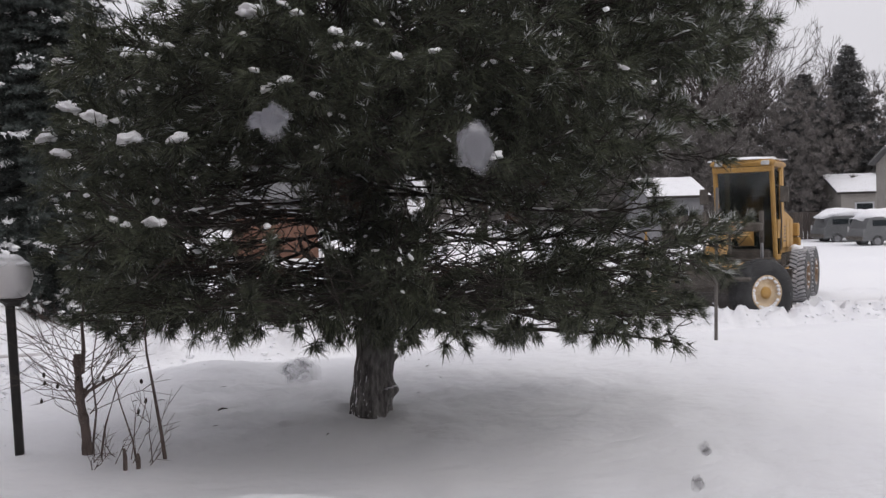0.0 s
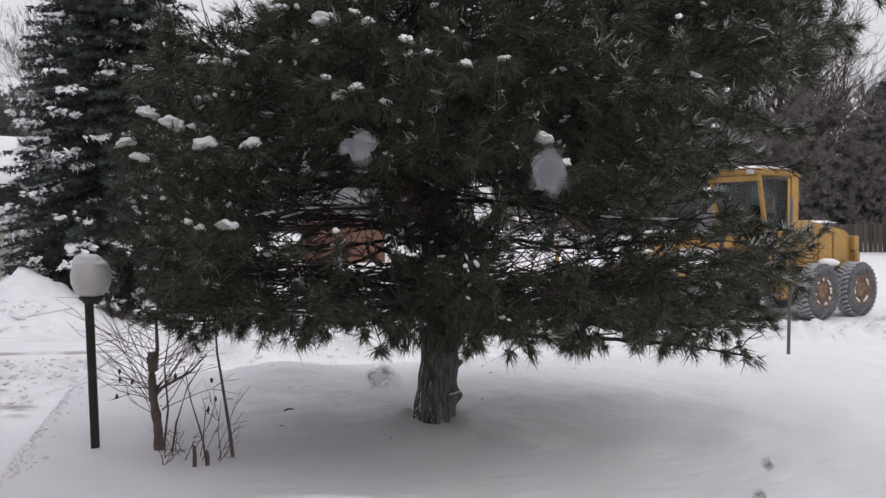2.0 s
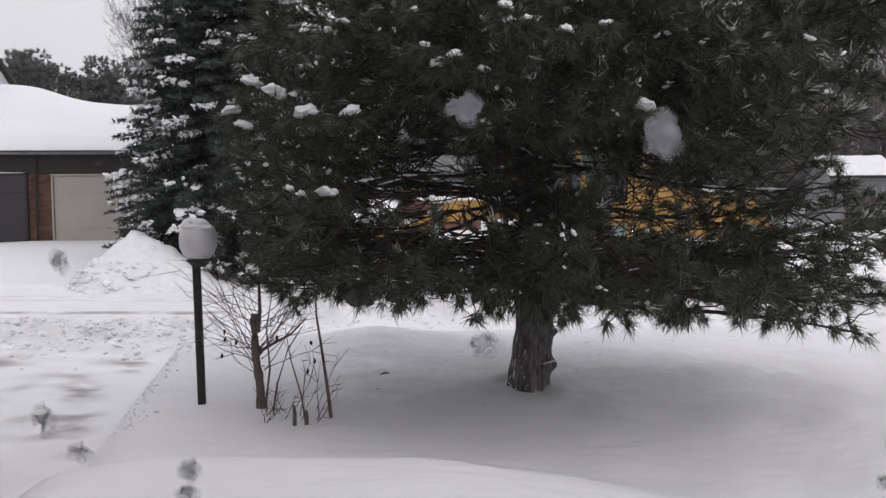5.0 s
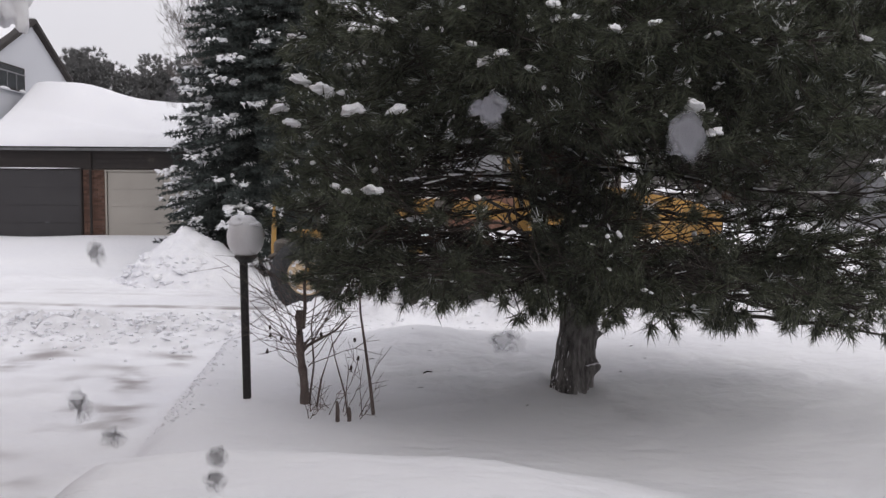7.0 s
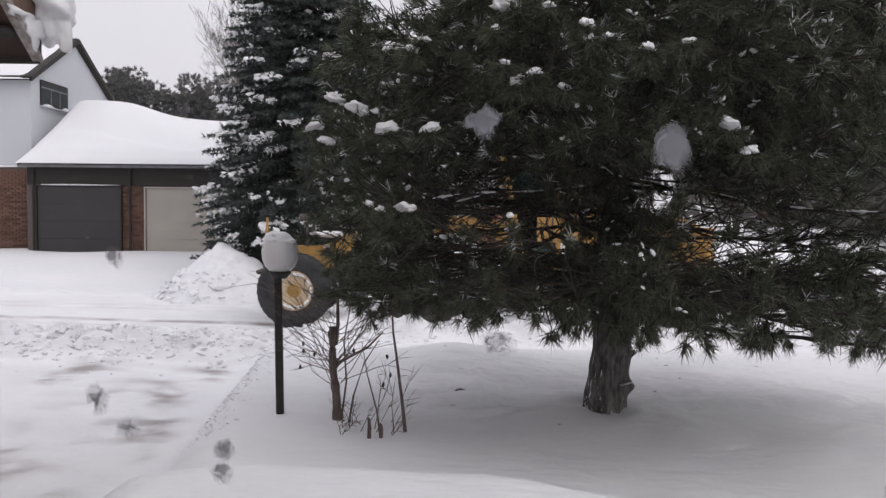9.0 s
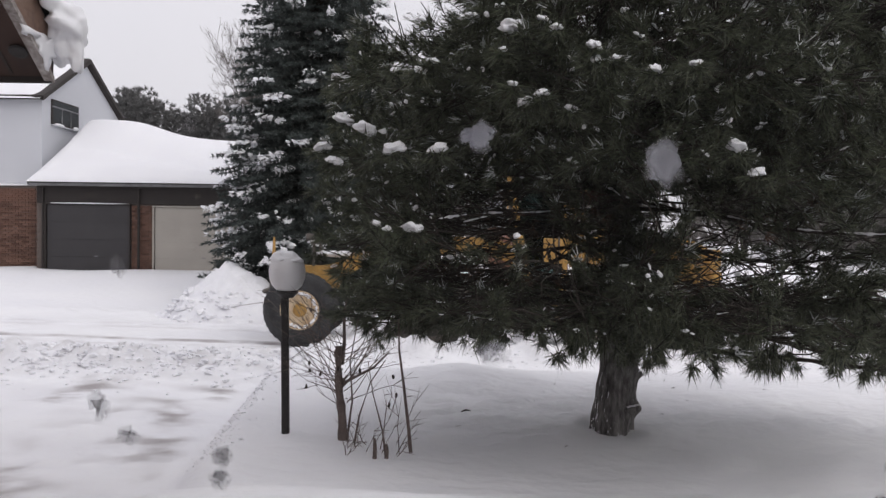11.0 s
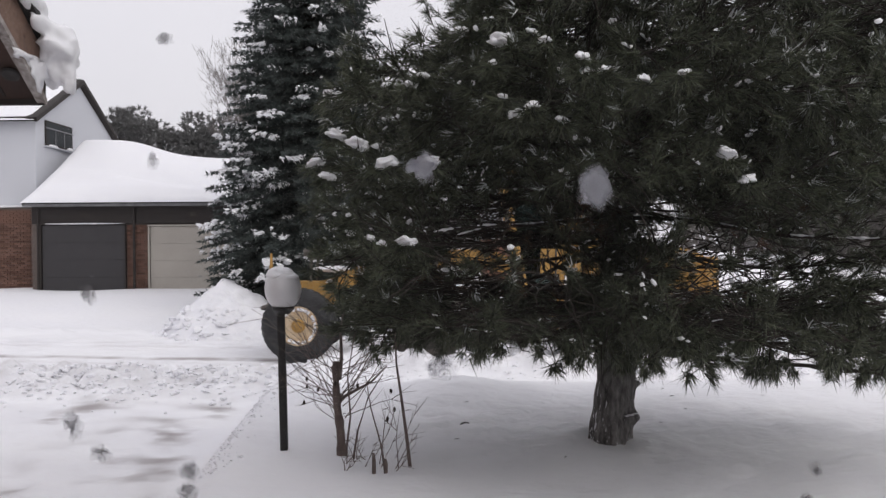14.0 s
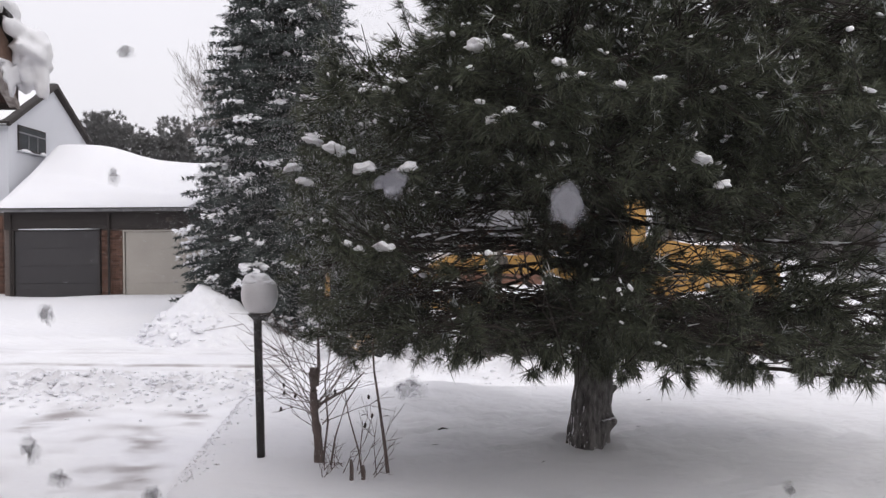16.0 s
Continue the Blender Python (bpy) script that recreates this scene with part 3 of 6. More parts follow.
def build_pine():
    rng = np.random.default_rng(11)
    th = thing("pine_tree", pose(*TREE), "large dark-green pine with long needles and snow on its branches", "pine tree")
    # stem, flared and knotted
    zs = np.concatenate([np.linspace(-0.12, 1.4, 76), np.linspace(1.6, 9.5, 24)])
    ang = np.linspace(0, 2 * np.pi, 60, endpoint=False)
    rad = np.interp(zs, [-0.12, 0.0, 0.12, 0.4, 0.9, 2.0, 5.0, 9.5], [0.19, 0.172, 0.158, 0.15, 0.142, 0.13, 0.09, 0.015])
    cx = np.interp(zs, [0, 0.35, 0.8, 2, 9.5], [0.02, 0.055, 0.095, 0.09, 0.02])
    verts = []
    for z, r, c in zip(zs, rad, cx):
        for a in ang:
            ridge = 0.03 * math.sin(11 * a + 2.2 * math.sin(3.5 * z)) + 0.06 * noise.noise(Vector((2.5 * math.cos(a), 2.5 * math.sin(a), 6 * z))) + 0.085 * noise.noise(Vector((9 * math.cos(a), 9 * math.sin(a), 9 * z)))
            knot = 0.36 * math.exp(-((z - 0.24) / 0.05) ** 2 - ((a - 5.85) / 0.35) ** 2) + 0.3 * math.exp(-((z - 0.5) / 0.035) ** 2 - ((a - 5.9) / 0.3) ** 2)
            verts.append((c + r * (1 + ridge + knot) * math.cos(a), r * (1 + ridge + knot) * math.sin(a), z))
    m = len(ang)
    i, j = np.meshgrid(np.arange(len(zs) - 1), np.arange(m), indexing="ij")
    faces = np.stack([i * m + j, i * m + (j + 1) % m, (i + 1) * m + (j + 1) % m, (i + 1) * m + j], -1).reshape(-1, 4)
    part("trunk", raw_mesh("trunk", verts, faces, True), BARK, th, "dark furrowed bark with snow in its cracks")
    # snow blown against the bark
    n = 60
    a, z = rng.normal(-2.6, 0.5, n), np.abs(rng.normal(0.0, 0.09, n))
    a[36:], z[36:] = rng.uniform(-3.0, -0.2, 24), rng.uniform(0.0, 0.08, 24)
    rr = np.interp(z, zs, rad)
    spots = np.stack([np.interp(z, zs, cx) + rr * np.cos(a), rr * np.sin(a), z], -1)
    size = rng.uniform(0.002, 0.006, n)
    part("bark_snow", lumps_mesh("bark_snow", spots, np.stack([size * 1.2, size * 0.7, size * 2.6], -1), rng, 1.0), SNOW, th, "snow blown into the bark", kind="stuff")
    # snow streaks in the furrows of the windward side, caps on the two knots
    streak = []
    for q in range(16):
        a0, z1, m = rng.uniform(-3.0, -2.0), rng.uniform(0.05, 0.42), 8
        zz = z1 + np.linspace(0, rng.uniform(0.05, 0.2), m)
        aa = a0 + 0.05 * np.sin(zz * 40)
        rr = np.interp(zz, zs, rad) * 0.995
        pts = np.stack([np.interp(zz, zs, cx) + rr * np.cos(aa), rr * np.sin(aa), zz], -1)
        streak.append((pts, rng.uniform(0.003, 0.006) * rng.uniform(0.4, 1.2, m) * np.sin(np.pi * np.linspace(0.05, 0.95, m))))
    part("bark_snow", tubes_mesh("bark_streaks", streak, 5), SNOW, th, "streaks of snow in the bark's furrows", kind="stuff")
    caps = np.array([[0.045 + 0.172 * math.cos(a), 0.172 * math.sin(a), z] for a, z in ((-0.6, 0.275), (-0.85, 0.268), (-1.1, 0.265), (-0.5, 0.53))])
    part("bark_snow", lumps_mesh("knot_caps", caps, np.array([[0.035, 0.025, 0.012], [0.03, 0.02, 0.01], [0.022, 0.015, 0.01], [0.028, 0.02, 0.012]]), rng, 0.5), SNOW, th, "snow lying on the trunk's knots", kind="stuff")
    # limbs in whorls
    limbs = [(0.79, -0.55, 2.6, -0.1, -0.16), (1.78, -2.45, 2.0, -0.09, -0.05), (1.77, -0.72, 2.9, 0.03, 0.34),
             (0.9, -0.25, 2.85, -0.05, 0.0), (0.95, 0.5, 2.9, -0.06, -0.02), (1.0, -0.8, 2.7, -0.02, 0.0), (1.1, -1.25, 2.2, -0.03, 0.0),
             (1.14, -1.75, 2.1, -0.03, 0.0), (1.12, -2.2, 2.2, -0.03, 0.0), (1.06, -2.7, 2.4, -0.03, 0.0), (1.0, 2.9, 2.4, -0.04, 0.0), (1.0, -0.1, 2.95, -0.05, 0.05),
             (1.45, -0.3, 2.9, 0.02, 0.18), (1.36, -0.55, 2.6, 0.06, 0.22), (1.3, -2.3, 2.2, 0.16, 0.2), (1.45, -2.75, 2.3, -0.05, 0.1),
             (2.72, -0.12, 3.6, 0.1, 0.0), (2.6, -0.3, 3.5, 0.08, 0.02), (2.85, 0.05, 3.5, 0.06, 0.0)]
    for n, z0 in enumerate((0.95, 1.08, 1.35, 1.6, 1.85, 2.05, 2.2, 2.42, 2.66, 2.9, 3.15, 3.4, 3.7, 4.0, 4.4, 4.9, 5.4, 6.0, 6.6, 7.2, 7.9, 8.6)):
        count = 3 if 1.15 < z0 < 1.95 else 8 if z0 < 3.0 else 6 if z0 < 4.2 else 4
        for q in range(count):
            az = q * 2 * math.pi / count + n * 2.4 + rng.normal() * 0.2
            z1 = max(0.94 - 0.16 * min(math.sin(az), 0), z0 + rng.normal() * 0.1)
            length = crown_radius(z1 + 0.2, az) * rng.uniform(0.78, 1.06)
            rise = rng.uniform(-0.02, 0.08) if z0 < 1.2 else rng.uniform(-0.16, 0.36)
            limbs.append((z1, az, length, rise, rng.uniform(0.03, 0.1) if z0 < 1.2 else rng.uniform(0.0, 0.4)))
    # fuller sides, front and upper storey
    for lo, hi, az0, az1, count in ((0.95, 1.15, 2.1, 4.3, 7), (1.15, 1.8, 2.7, 4.0, 12), (1.9, 2.9, 2.3, 4.3, 18), (0.95, 1.15, -0.95, 0.8, 8), (1.7, 3.4, -0.95, 0.8, 20), (2.1, 3.6, -2.8, -0.5, 26)):
        for q in range(count):
            az = rng.uniform(az0, az1)
            z1 = max(0.94 - 0.16 * min(math.sin(az), 0), rng.uniform(lo, hi))
            limbs.append((z1, az, crown_radius(z1, az) * rng.uniform(0.82, 1.05), rng.uniform(-0.06, 0.18), rng.uniform(0.0, 0.2)))
    # short shoots that veil the stem
    for q in range(40):
        limbs.append((0.95 + 1.3 * q / 40, -1.77 + rng.uniform(-0.7, 0.7), rng.uniform(0.45, 1.25), rng.uniform(-0.25, 0.35), rng.uniform(0.0, 0.3)))
    twigs, roots, ways, ends, end_ways, high_roots, high_ways, dusting, streaks, frost, frost_ways, dry, dry_ways = [], [], [], [], [], [], [], [], [], [], [], [], []

    def shoot(tw, near):
        """Needles in a brush round the outer part of one shoot, a tuft at its tip."""
        x, y, z = tw[-1]
        if -1.75 < x < -1.2 and 2.9 < z < 3.35:
            return
        if 1.2 < z < 1.92 and -1.25 < x < 0.0 and rng.random() < 0.45:
            return
        way = unit(tw[-1] - tw[0])
        ln = np.linalg.norm(tw[-1] - tw[0])
        cover = min(0.8 * ln, 0.2)
        for d in np.arange(0.02, cover, 0.055 if near else 0.12):
            (roots if near else high_roots).append(tw[-1] - way * d)
            (ways if near else high_ways).append(way * 0.95 + np.array([0, 0, 0.1]) + rng.normal(size=3) * 0.12)
        (ends if near else high_roots).append(tw[-1])
        (end_ways if near else high_ways).append(way + np.array([0, 0, rng.uniform(-0.25, 0.1)]))
        snowy = rng.random()
        if near and z > 0.9 and snowy < (0.85 if x > 1.6 else 0.3 if x > 0.9 or z > 1.9 else 0.16):
            frost.append(tw[-1] + np.array([0, 0, 0.02]))
            frost_ways.append(way + np.array([0, 0, 0.3]))
        if near and z > 0.9 and x < 1.4 and rng.random() < (0.2 if z > 1.9 or x < 0 else 0.1):
            # crumbs of snow caught along the shoot
            for b in range(rng.integers(1, 4)):
                dusting.append(tw[-1] + way * rng.uniform(-0.06, 0.1) + np.array([0, 0, 0.035]) + rng.normal(size=3) * 0.014)

    def lowest(x, y):
        """The crown's underside rises towards the window and towards the spruce."""
        return (0.57 if x > 1.4 else 0.63 if x > 0.3 else 0.55 if x > -0.55 else 0.63 if x > -0.9 else 0.76) - 0.135 * y

    for n, (z0, az, length, rise, sag) in enumerate(limbs):
        length = min(length, crown_radius(z0, az) * 1.06)
        line = limb_line(z0, az, length, rise, sag, wild=0.25 if n < 3 else 1.6 if 1.1 < z0 < 2.0 else 1.0)
        thick = (0.028 if n == 0 else 0.021 if n < 12 else rng.uniform(0.011, 0.019)) * (0.6 if length < 1.4 else 1)
        radii = thick * np.linspace(1.0, 0.22, len(line))
        if z0 < 3.6:
            part("limb", tubes_mesh("limb", [(line, radii)], 6), TWIG, th)
        else:
            twigs.append((line, radii))
        near = z0 < 4.3
        for s in np.arange(0.16 if z0 > 1.9 else 0.26, 1.0, (0.2 if near else 0.22) / length):
            p = np.array([np.interp(s, np.linspace(0, 1, len(line)), line[:, c]) for c in range(3)])
            for side in (-1, 1):
                turn = az + side * rng.uniform(0.4, 1.2) * (1 - 0.35 * s)
                ln = (0.2 + 0.6 * min(1, 2.2 * (1 - s))) * rng.uniform(0.45, 1.15) * (0.6 if length < 1.4 else 1)
                tilt = rng.uniform(-0.45, 0.5) if z0 > 1.35 else rng.uniform(-0.32, 0.3)
                way = np.array([math.cos(turn), math.sin(turn), tilt])
                q = np.linspace(0, 1, 6)[:, None]
                arch = rng.uniform(-0.6, 0.7) if z0 > 1.2 else rng.uniform(-0.2, 0.25)
                tw = p + way * ln * q + np.array([0, 0, arch]) * ln * q**2 + 0.03 * ln * rng.normal(size=(6, 3)) * (q > 0)
                x, y, z = tw[4]
                r = math.hypot(x, y)
                # thin, half-bare storey in the middle of the crown
                band = 1.16 < z < 1.98 - 0.06 * max(x, 0)
                # the two long front limbs stand clear of foliage
                limb_y, limb_z = (-0.9 * x - 0.1, 1.76 - 0.18 * x) if x > 0 else (0.83 * x - 0.1, 1.75 + 0.09 * x)
                if -1.5 < x < 1.7 and y < limb_y + 0.15 and abs(z - limb_z) < 0.15:
                    keep = 0.06
                elif abs(x - 0.08 - 0.2 * y) < 0.34 and y < 0.1 and z < 2.2:
                    keep = 0.7
                elif band and -1.35 + 0.1 * y < x < 0.15 + 0.1 * y:
                    keep = 0.13 if z < 1.55 else 0.3
                elif 1.1 < z < 1.72 and 0.25 + 0.25 * y < x < 1.38 + 0.36 * y:
                    keep = 0.06 if z < 1.4 else 0.2
                elif 0.85 < z < 1.4 and x > 0.45 + 0.1 * y:
                    keep = 0.26
                elif x > 1.1 and r > 1.95 and 1.7 < z < 2.1:
                    keep = 0.2
                elif z < 1.75:
                    keep = 0.58 if x < -1.3 else 0.19 if x < 0 and 0.92 < z < 1.2 else 0.56
                elif z > 2.75 and 0.2 < x < 1.6:
                    keep = 0.32
                else:
                    keep = 0.88 if x < 0.9 else 0.74
                if -1.75 < x < -1.2 and 2.9 < z < 3.35:
                    keep = 0.0
                if keep < 0.2 and rng.random() < 0.25:
                    continue
                low = lowest(x, y)
                if min(z, tw[5][2]) < low or (x < -2.0 and z < 1.9):
                    keep = 0.0
                bare = rng.random() > keep
                if keep == 0:
                    continue
                twigs.append((tw, np.linspace(0.0075, 0.003, 6)))
                # side shoots
                for b in range(rng.integers(1, 3) if near and not bare else int(rng.random() < 0.5)):
                    k = int(rng.integers(1, 5))
                    w2 = unit(way + rng.normal(size=3) * 0.6)
                    l2 = rng.uniform(0.1, 0.28) * (0.7 + 0.5 * ln)
                    tw2 = tw[k] + w2 * l2 * np.linspace(0, 1, 4)[:, None] + np.array([0, 0, rng.uniform(-0.1, 0.4)]) * l2 * np.linspace(0, 1, 4)[:, None] ** 2
                    if tw2[-1][2] < low + 0.03:
                        continue
                    twigs.append((tw2, np.linspace(0.005, 0.0028, 4)))
                    if not bare:
                        shoot(tw2, near)
                if not bare:
                    shoot(tw, near)
                elif near and z > 1.2 and r < 1.7 and rng.random() < 0.3:
                    dry.append(tw[3])
                    dry_ways.append(way)
                if near and abs(tilt) < 0.3 and rng.random() < (0.14 if z > 1.3 else 0.05):
                    k = int(rng.integers(1, 4))
                    m = 7
                    u = np.linspace(k, min(5, k + rng.uniform(0.8, 2.0)), m)
                    seg = np.stack([np.interp(u, np.arange(6), tw[:, c]) for c in range(3)], -1) + np.array([0, 0, 0.009])
                    if abs(seg[-1][2] - seg[0][2]) < 0.3 * np.linalg.norm(seg[-1] - seg[0]):
                        streaks.append((seg, rng.uniform(0.005, 0.009) * rng.uniform(0.3, 1.2, m) * np.array([0.3, 1, 1, 1, 1, 1, 0.3])))
    # tufts at the limbs' own ends, and fans that hang below the lowest limbs
    for n, (z0, az, length, rise, sag) in enumerate(limbs):
        if z0 > 4.3:
            continue
        line = limb_line(z0, az, min(length, crown_radius(z0, az) * 1.06), rise, sag, wild=0.25 if n < 3 else 1.0)
        for d in (0.0, 0.05, 0.1) if line[-1][2] > lowest(line[-1][0], line[-1][1]) else ():
            ends.append(line[-1] - unit(line[-1] - line[-2]) * d)
            end_ways.append(unit(line[-1] - line[-2]) + rng.normal(size=3) * 0.2)
        if z0 > 1.2:
            continue
        for s in np.arange(0.3, 1.0, 0.09):
            p = np.array([np.interp(s + rng.uniform(-0.05, 0.05), np.linspace(0, 1, len(line)), line[:, c]) for c in range(3)])
            low = lowest(p[0], p[1]) - 0.02
            if p[2] < low + 0.03 or rng.random() < 0.45:
                continue
            tip = p + np.array([rng.normal() * 0.07, rng.normal() * 0.07, -min(p[2] - low, rng.uniform(0.04, 0.22))])
            twigs.append((np.stack([p, 0.5 * (p + tip) + rng.normal(size=3) * 0.012, tip]), np.array([0.006, 0.005, 0.004])))
            for _ in range(3):
                ends.append(tip + rng.normal(size=3) * 0.03)
                end_ways.append(np.array([rng.normal() * 0.35, rng.normal() * 0.35, -0.75]))
    # round fans of needles that hang from the lowest limb
    z0, az, length, rise, sag = limbs[0]
    line = limb_line(z0, az, min(length, crown_radius(z0, az) * 1.06), rise, sag, wild=0.25)
    for s in (0.12, 0.22, 0.34, 0.47, 0.5, 0.6, 0.66, 0.72, 0.8, 0.86, 0.93, 0.97, 1.0):
        p = np.array([np.interp(s, np.linspace(0, 1, len(line)), line[:, c]) for c in range(3)])
        tip = p + np.array([rng.normal() * 0.06, rng.normal() * 0.06, rng.uniform(-0.07, -0.02) if s < 0.6 else rng.uniform(-0.06, 0.1)])
        twigs.append((np.stack([p, 0.5 * (p + tip) + rng.normal(size=3) * 0.012, tip]), np.array([0.006, 0.005, 0.004])))
        for _ in range(1 if s < 0.4 else 2):
            ends.append(tip + rng.normal(size=3) * 0.02)
            end_ways.append(np.array([rng.normal() * 0.3 + 0.5 * (s > 0.6), rng.normal() * 0.3 - 0.2 * (s > 0.6), -0.6]))
    part("twigs", tubes_mesh("twigs", twigs, 3), TWIG, th, kind="stuff")
    part("needles", needle_mesh("needles", np.array(roots), unit(np.array(ways)), 13, 0.098, 0.0075, 0.42, rng), NEEDLE, th, kind="stuff")
    part("needle_tufts", needle_mesh("needle_tufts", np.array(ends), unit(np.array(end_ways)), 42, 0.108, 0.007, 0.62, rng), NEEDLE, th, kind="stuff")
    part("dry_needles", needle_mesh("dry_needles", np.array(dry), unit(np.array(dry_ways)), 22, 0.1, 0.005, 0.6, rng), DEAD, th, "rust-brown dead needles inside the crown", kind="stuff")
    part("upper_needles", needle_mesh("upper_needles", np.array(high_roots), unit(np.array(high_ways)), 7, 0.17, 0.013, 0.45, rng), NEEDLE, th, kind="stuff")
    part("snow_streaks", tubes_mesh("snow_streaks", streaks, 5), SNOW, th, kind="stuff")
    dusting = np.array(dusting)
    size = rng.uniform(0.007, 0.015, (len(dusting), 1)) * np.stack([rng.uniform(0.9, 2.4, len(dusting)), rng.uniform(0.9, 2.0, len(dusting)), rng.uniform(0.7, 1.3, len(dusting))], -1)
    part("snow_dusting", lumps_mesh("snow_dusting", dusting, size, rng, 0.7, True, 0.55), SNOW, th, "small crumbs of snow on the shoots", kind="stuff")
    part("frosted_needles", needle_mesh("frosted_needles", np.array(frost), unit(np.array(frost_ways)), 13, 0.078, 0.0085, 0.45, rng), RIMED, th, "needles rimed with snow dust", kind="stuff")
    # lines of snow along the two long front limbs
    for limb in limbs[1:3]:
        line = limb_line(limb[0], limb[1], min(limb[2], crown_radius(limb[0], limb[1]) * 1.06), limb[3], limb[4], wild=0.25)
        for s0, s1 in ((0.1, 0.2), (0.24, 0.3), (0.36, 0.55), (0.61, 0.68), (0.74, 0.85)):
            s = np.linspace(s0, s1, 24)
            pts = np.stack([np.interp(s, np.linspace(0, 1, len(line)), line[:, c]) for c in range(3)], -1)
            pts[:, 2] += 0.02 * (1.1 - s)
            rr = 0.0095 * (1 + 0.5 * np.sin(s * 60) * np.cos(s * 137)) * np.sin(np.pi * np.linspace(0.05, 0.95, 24)) ** 0.4
            part("snow_line", tubes_mesh("snow_line", [(pts, rr)], 6), SNOW, th, "thin ridge of snow along the limb")
    return th, rng


pine, pine_rng = build_pine()


def pine_clumps():
    """Pillows of snow caught on the pine's boughs: place across, height, size."""
    tufts, ways = [], []
    for n, (x, z, r) in enumerate(CLUMPS):
        dx = x - TREE[0]
        reach = crown_radius(z, math.acos(max(-1, min(1, dx / 2.6)))) * 1.01
        y = TREE[1] - math.sqrt(max(reach**2 - dx**2, 0.05))
        r = r * 0.88
        sh = Shape().lump((0, 0, 0), (r, r * 0.85, r * 0.55), n, 0.75, 3, 0.35)
        sh.lump((0.6 * r * (-1) ** n, 0.1 * r, -0.22 * r), (r * 0.65, r * 0.6, r * 0.42), n + 40, 0.6, 3, 0.2)
        if n % 2:
            sh.lump((-0.8 * r * (-1) ** n, -0.1 * r, -0.3 * r), (r * 0.4, r * 0.45, r * 0.3), n + 80, 0.6, 2, 0.2)
        ob = part("snow_clump", sh, SNOW, None, "rounded pillow of snow caught on a pine bough", True, pose(x, y, z, 12 * math.sin(n * 2.1), 18 * math.sin(n * 1.3), 30 * math.sin(n)))
        tagged(ob, category="snow", group="snow clumps on the pine")
        for q in range(9):
            a = 0.7 * q + n
            tufts.append((x - TREE[0] + r * math.cos(a), y - TREE[1] + 0.3 * r + 0.5 * r * math.sin(a), z - r * (0.65 + 0.06 * q)))
            ways.append((0.7 * math.cos(a), 0.5 * math.sin(a) - 0.3, -0.3 + 0.2 * math.sin(q * 1.9)))
    return tufts, ways


CLUMPS = [
    (-0.77, 2.64, 0.073), (-0.68, 2.28, 0.06), (-0.53, 2.2, 0.066), (-0.34, 2.07, 0.067), (-0.09, 2.05, 0.055),
    (-0.22, 1.61, 0.058), (-0.45, 1.63, 0.034), (-0.37, 1.6, 0.03), (-0.89, 2.65, 0.048), (-0.87, 2.14, 0.06),
    (-0.76, 2.03, 0.055), (-0.18, 2.48, 0.041), (-0.12, 2.53, 0.034), (-0.34, 2.51, 0.026), (0.25, 2.54, 0.027),
    (0.32, 2.67, 0.077), (0.46, 2.7, 0.038), (0.52, 2.64, 0.034), (0.37, 2.27, 0.054), (0.45, 2.31, 0.038),
    (0.6, 2.23, 0.033), (0.69, 2.52, 0.04), (0.7, 2.45, 0.04), (0.78, 2.45, 0.031), (1.16, 2.42, 0.033),
    (0.98, 2.4, 0.037), (1.44, 2.05, 0.055), (1.56, 1.92, 0.046), (0.07, 2.8, 0.044), (0.3, 2.36, 0.03),
    (0.11, 2.8, 0.031),
]
clump_tufts, clump_ways = pine_clumps()
part("bough_tips", needle_mesh("bough_tips", np.array(clump_tufts), unit(np.array(clump_ways)), 20, 0.1, 0.0075, 0.6, pine_rng), NEEDLE, pine, kind="stuff")


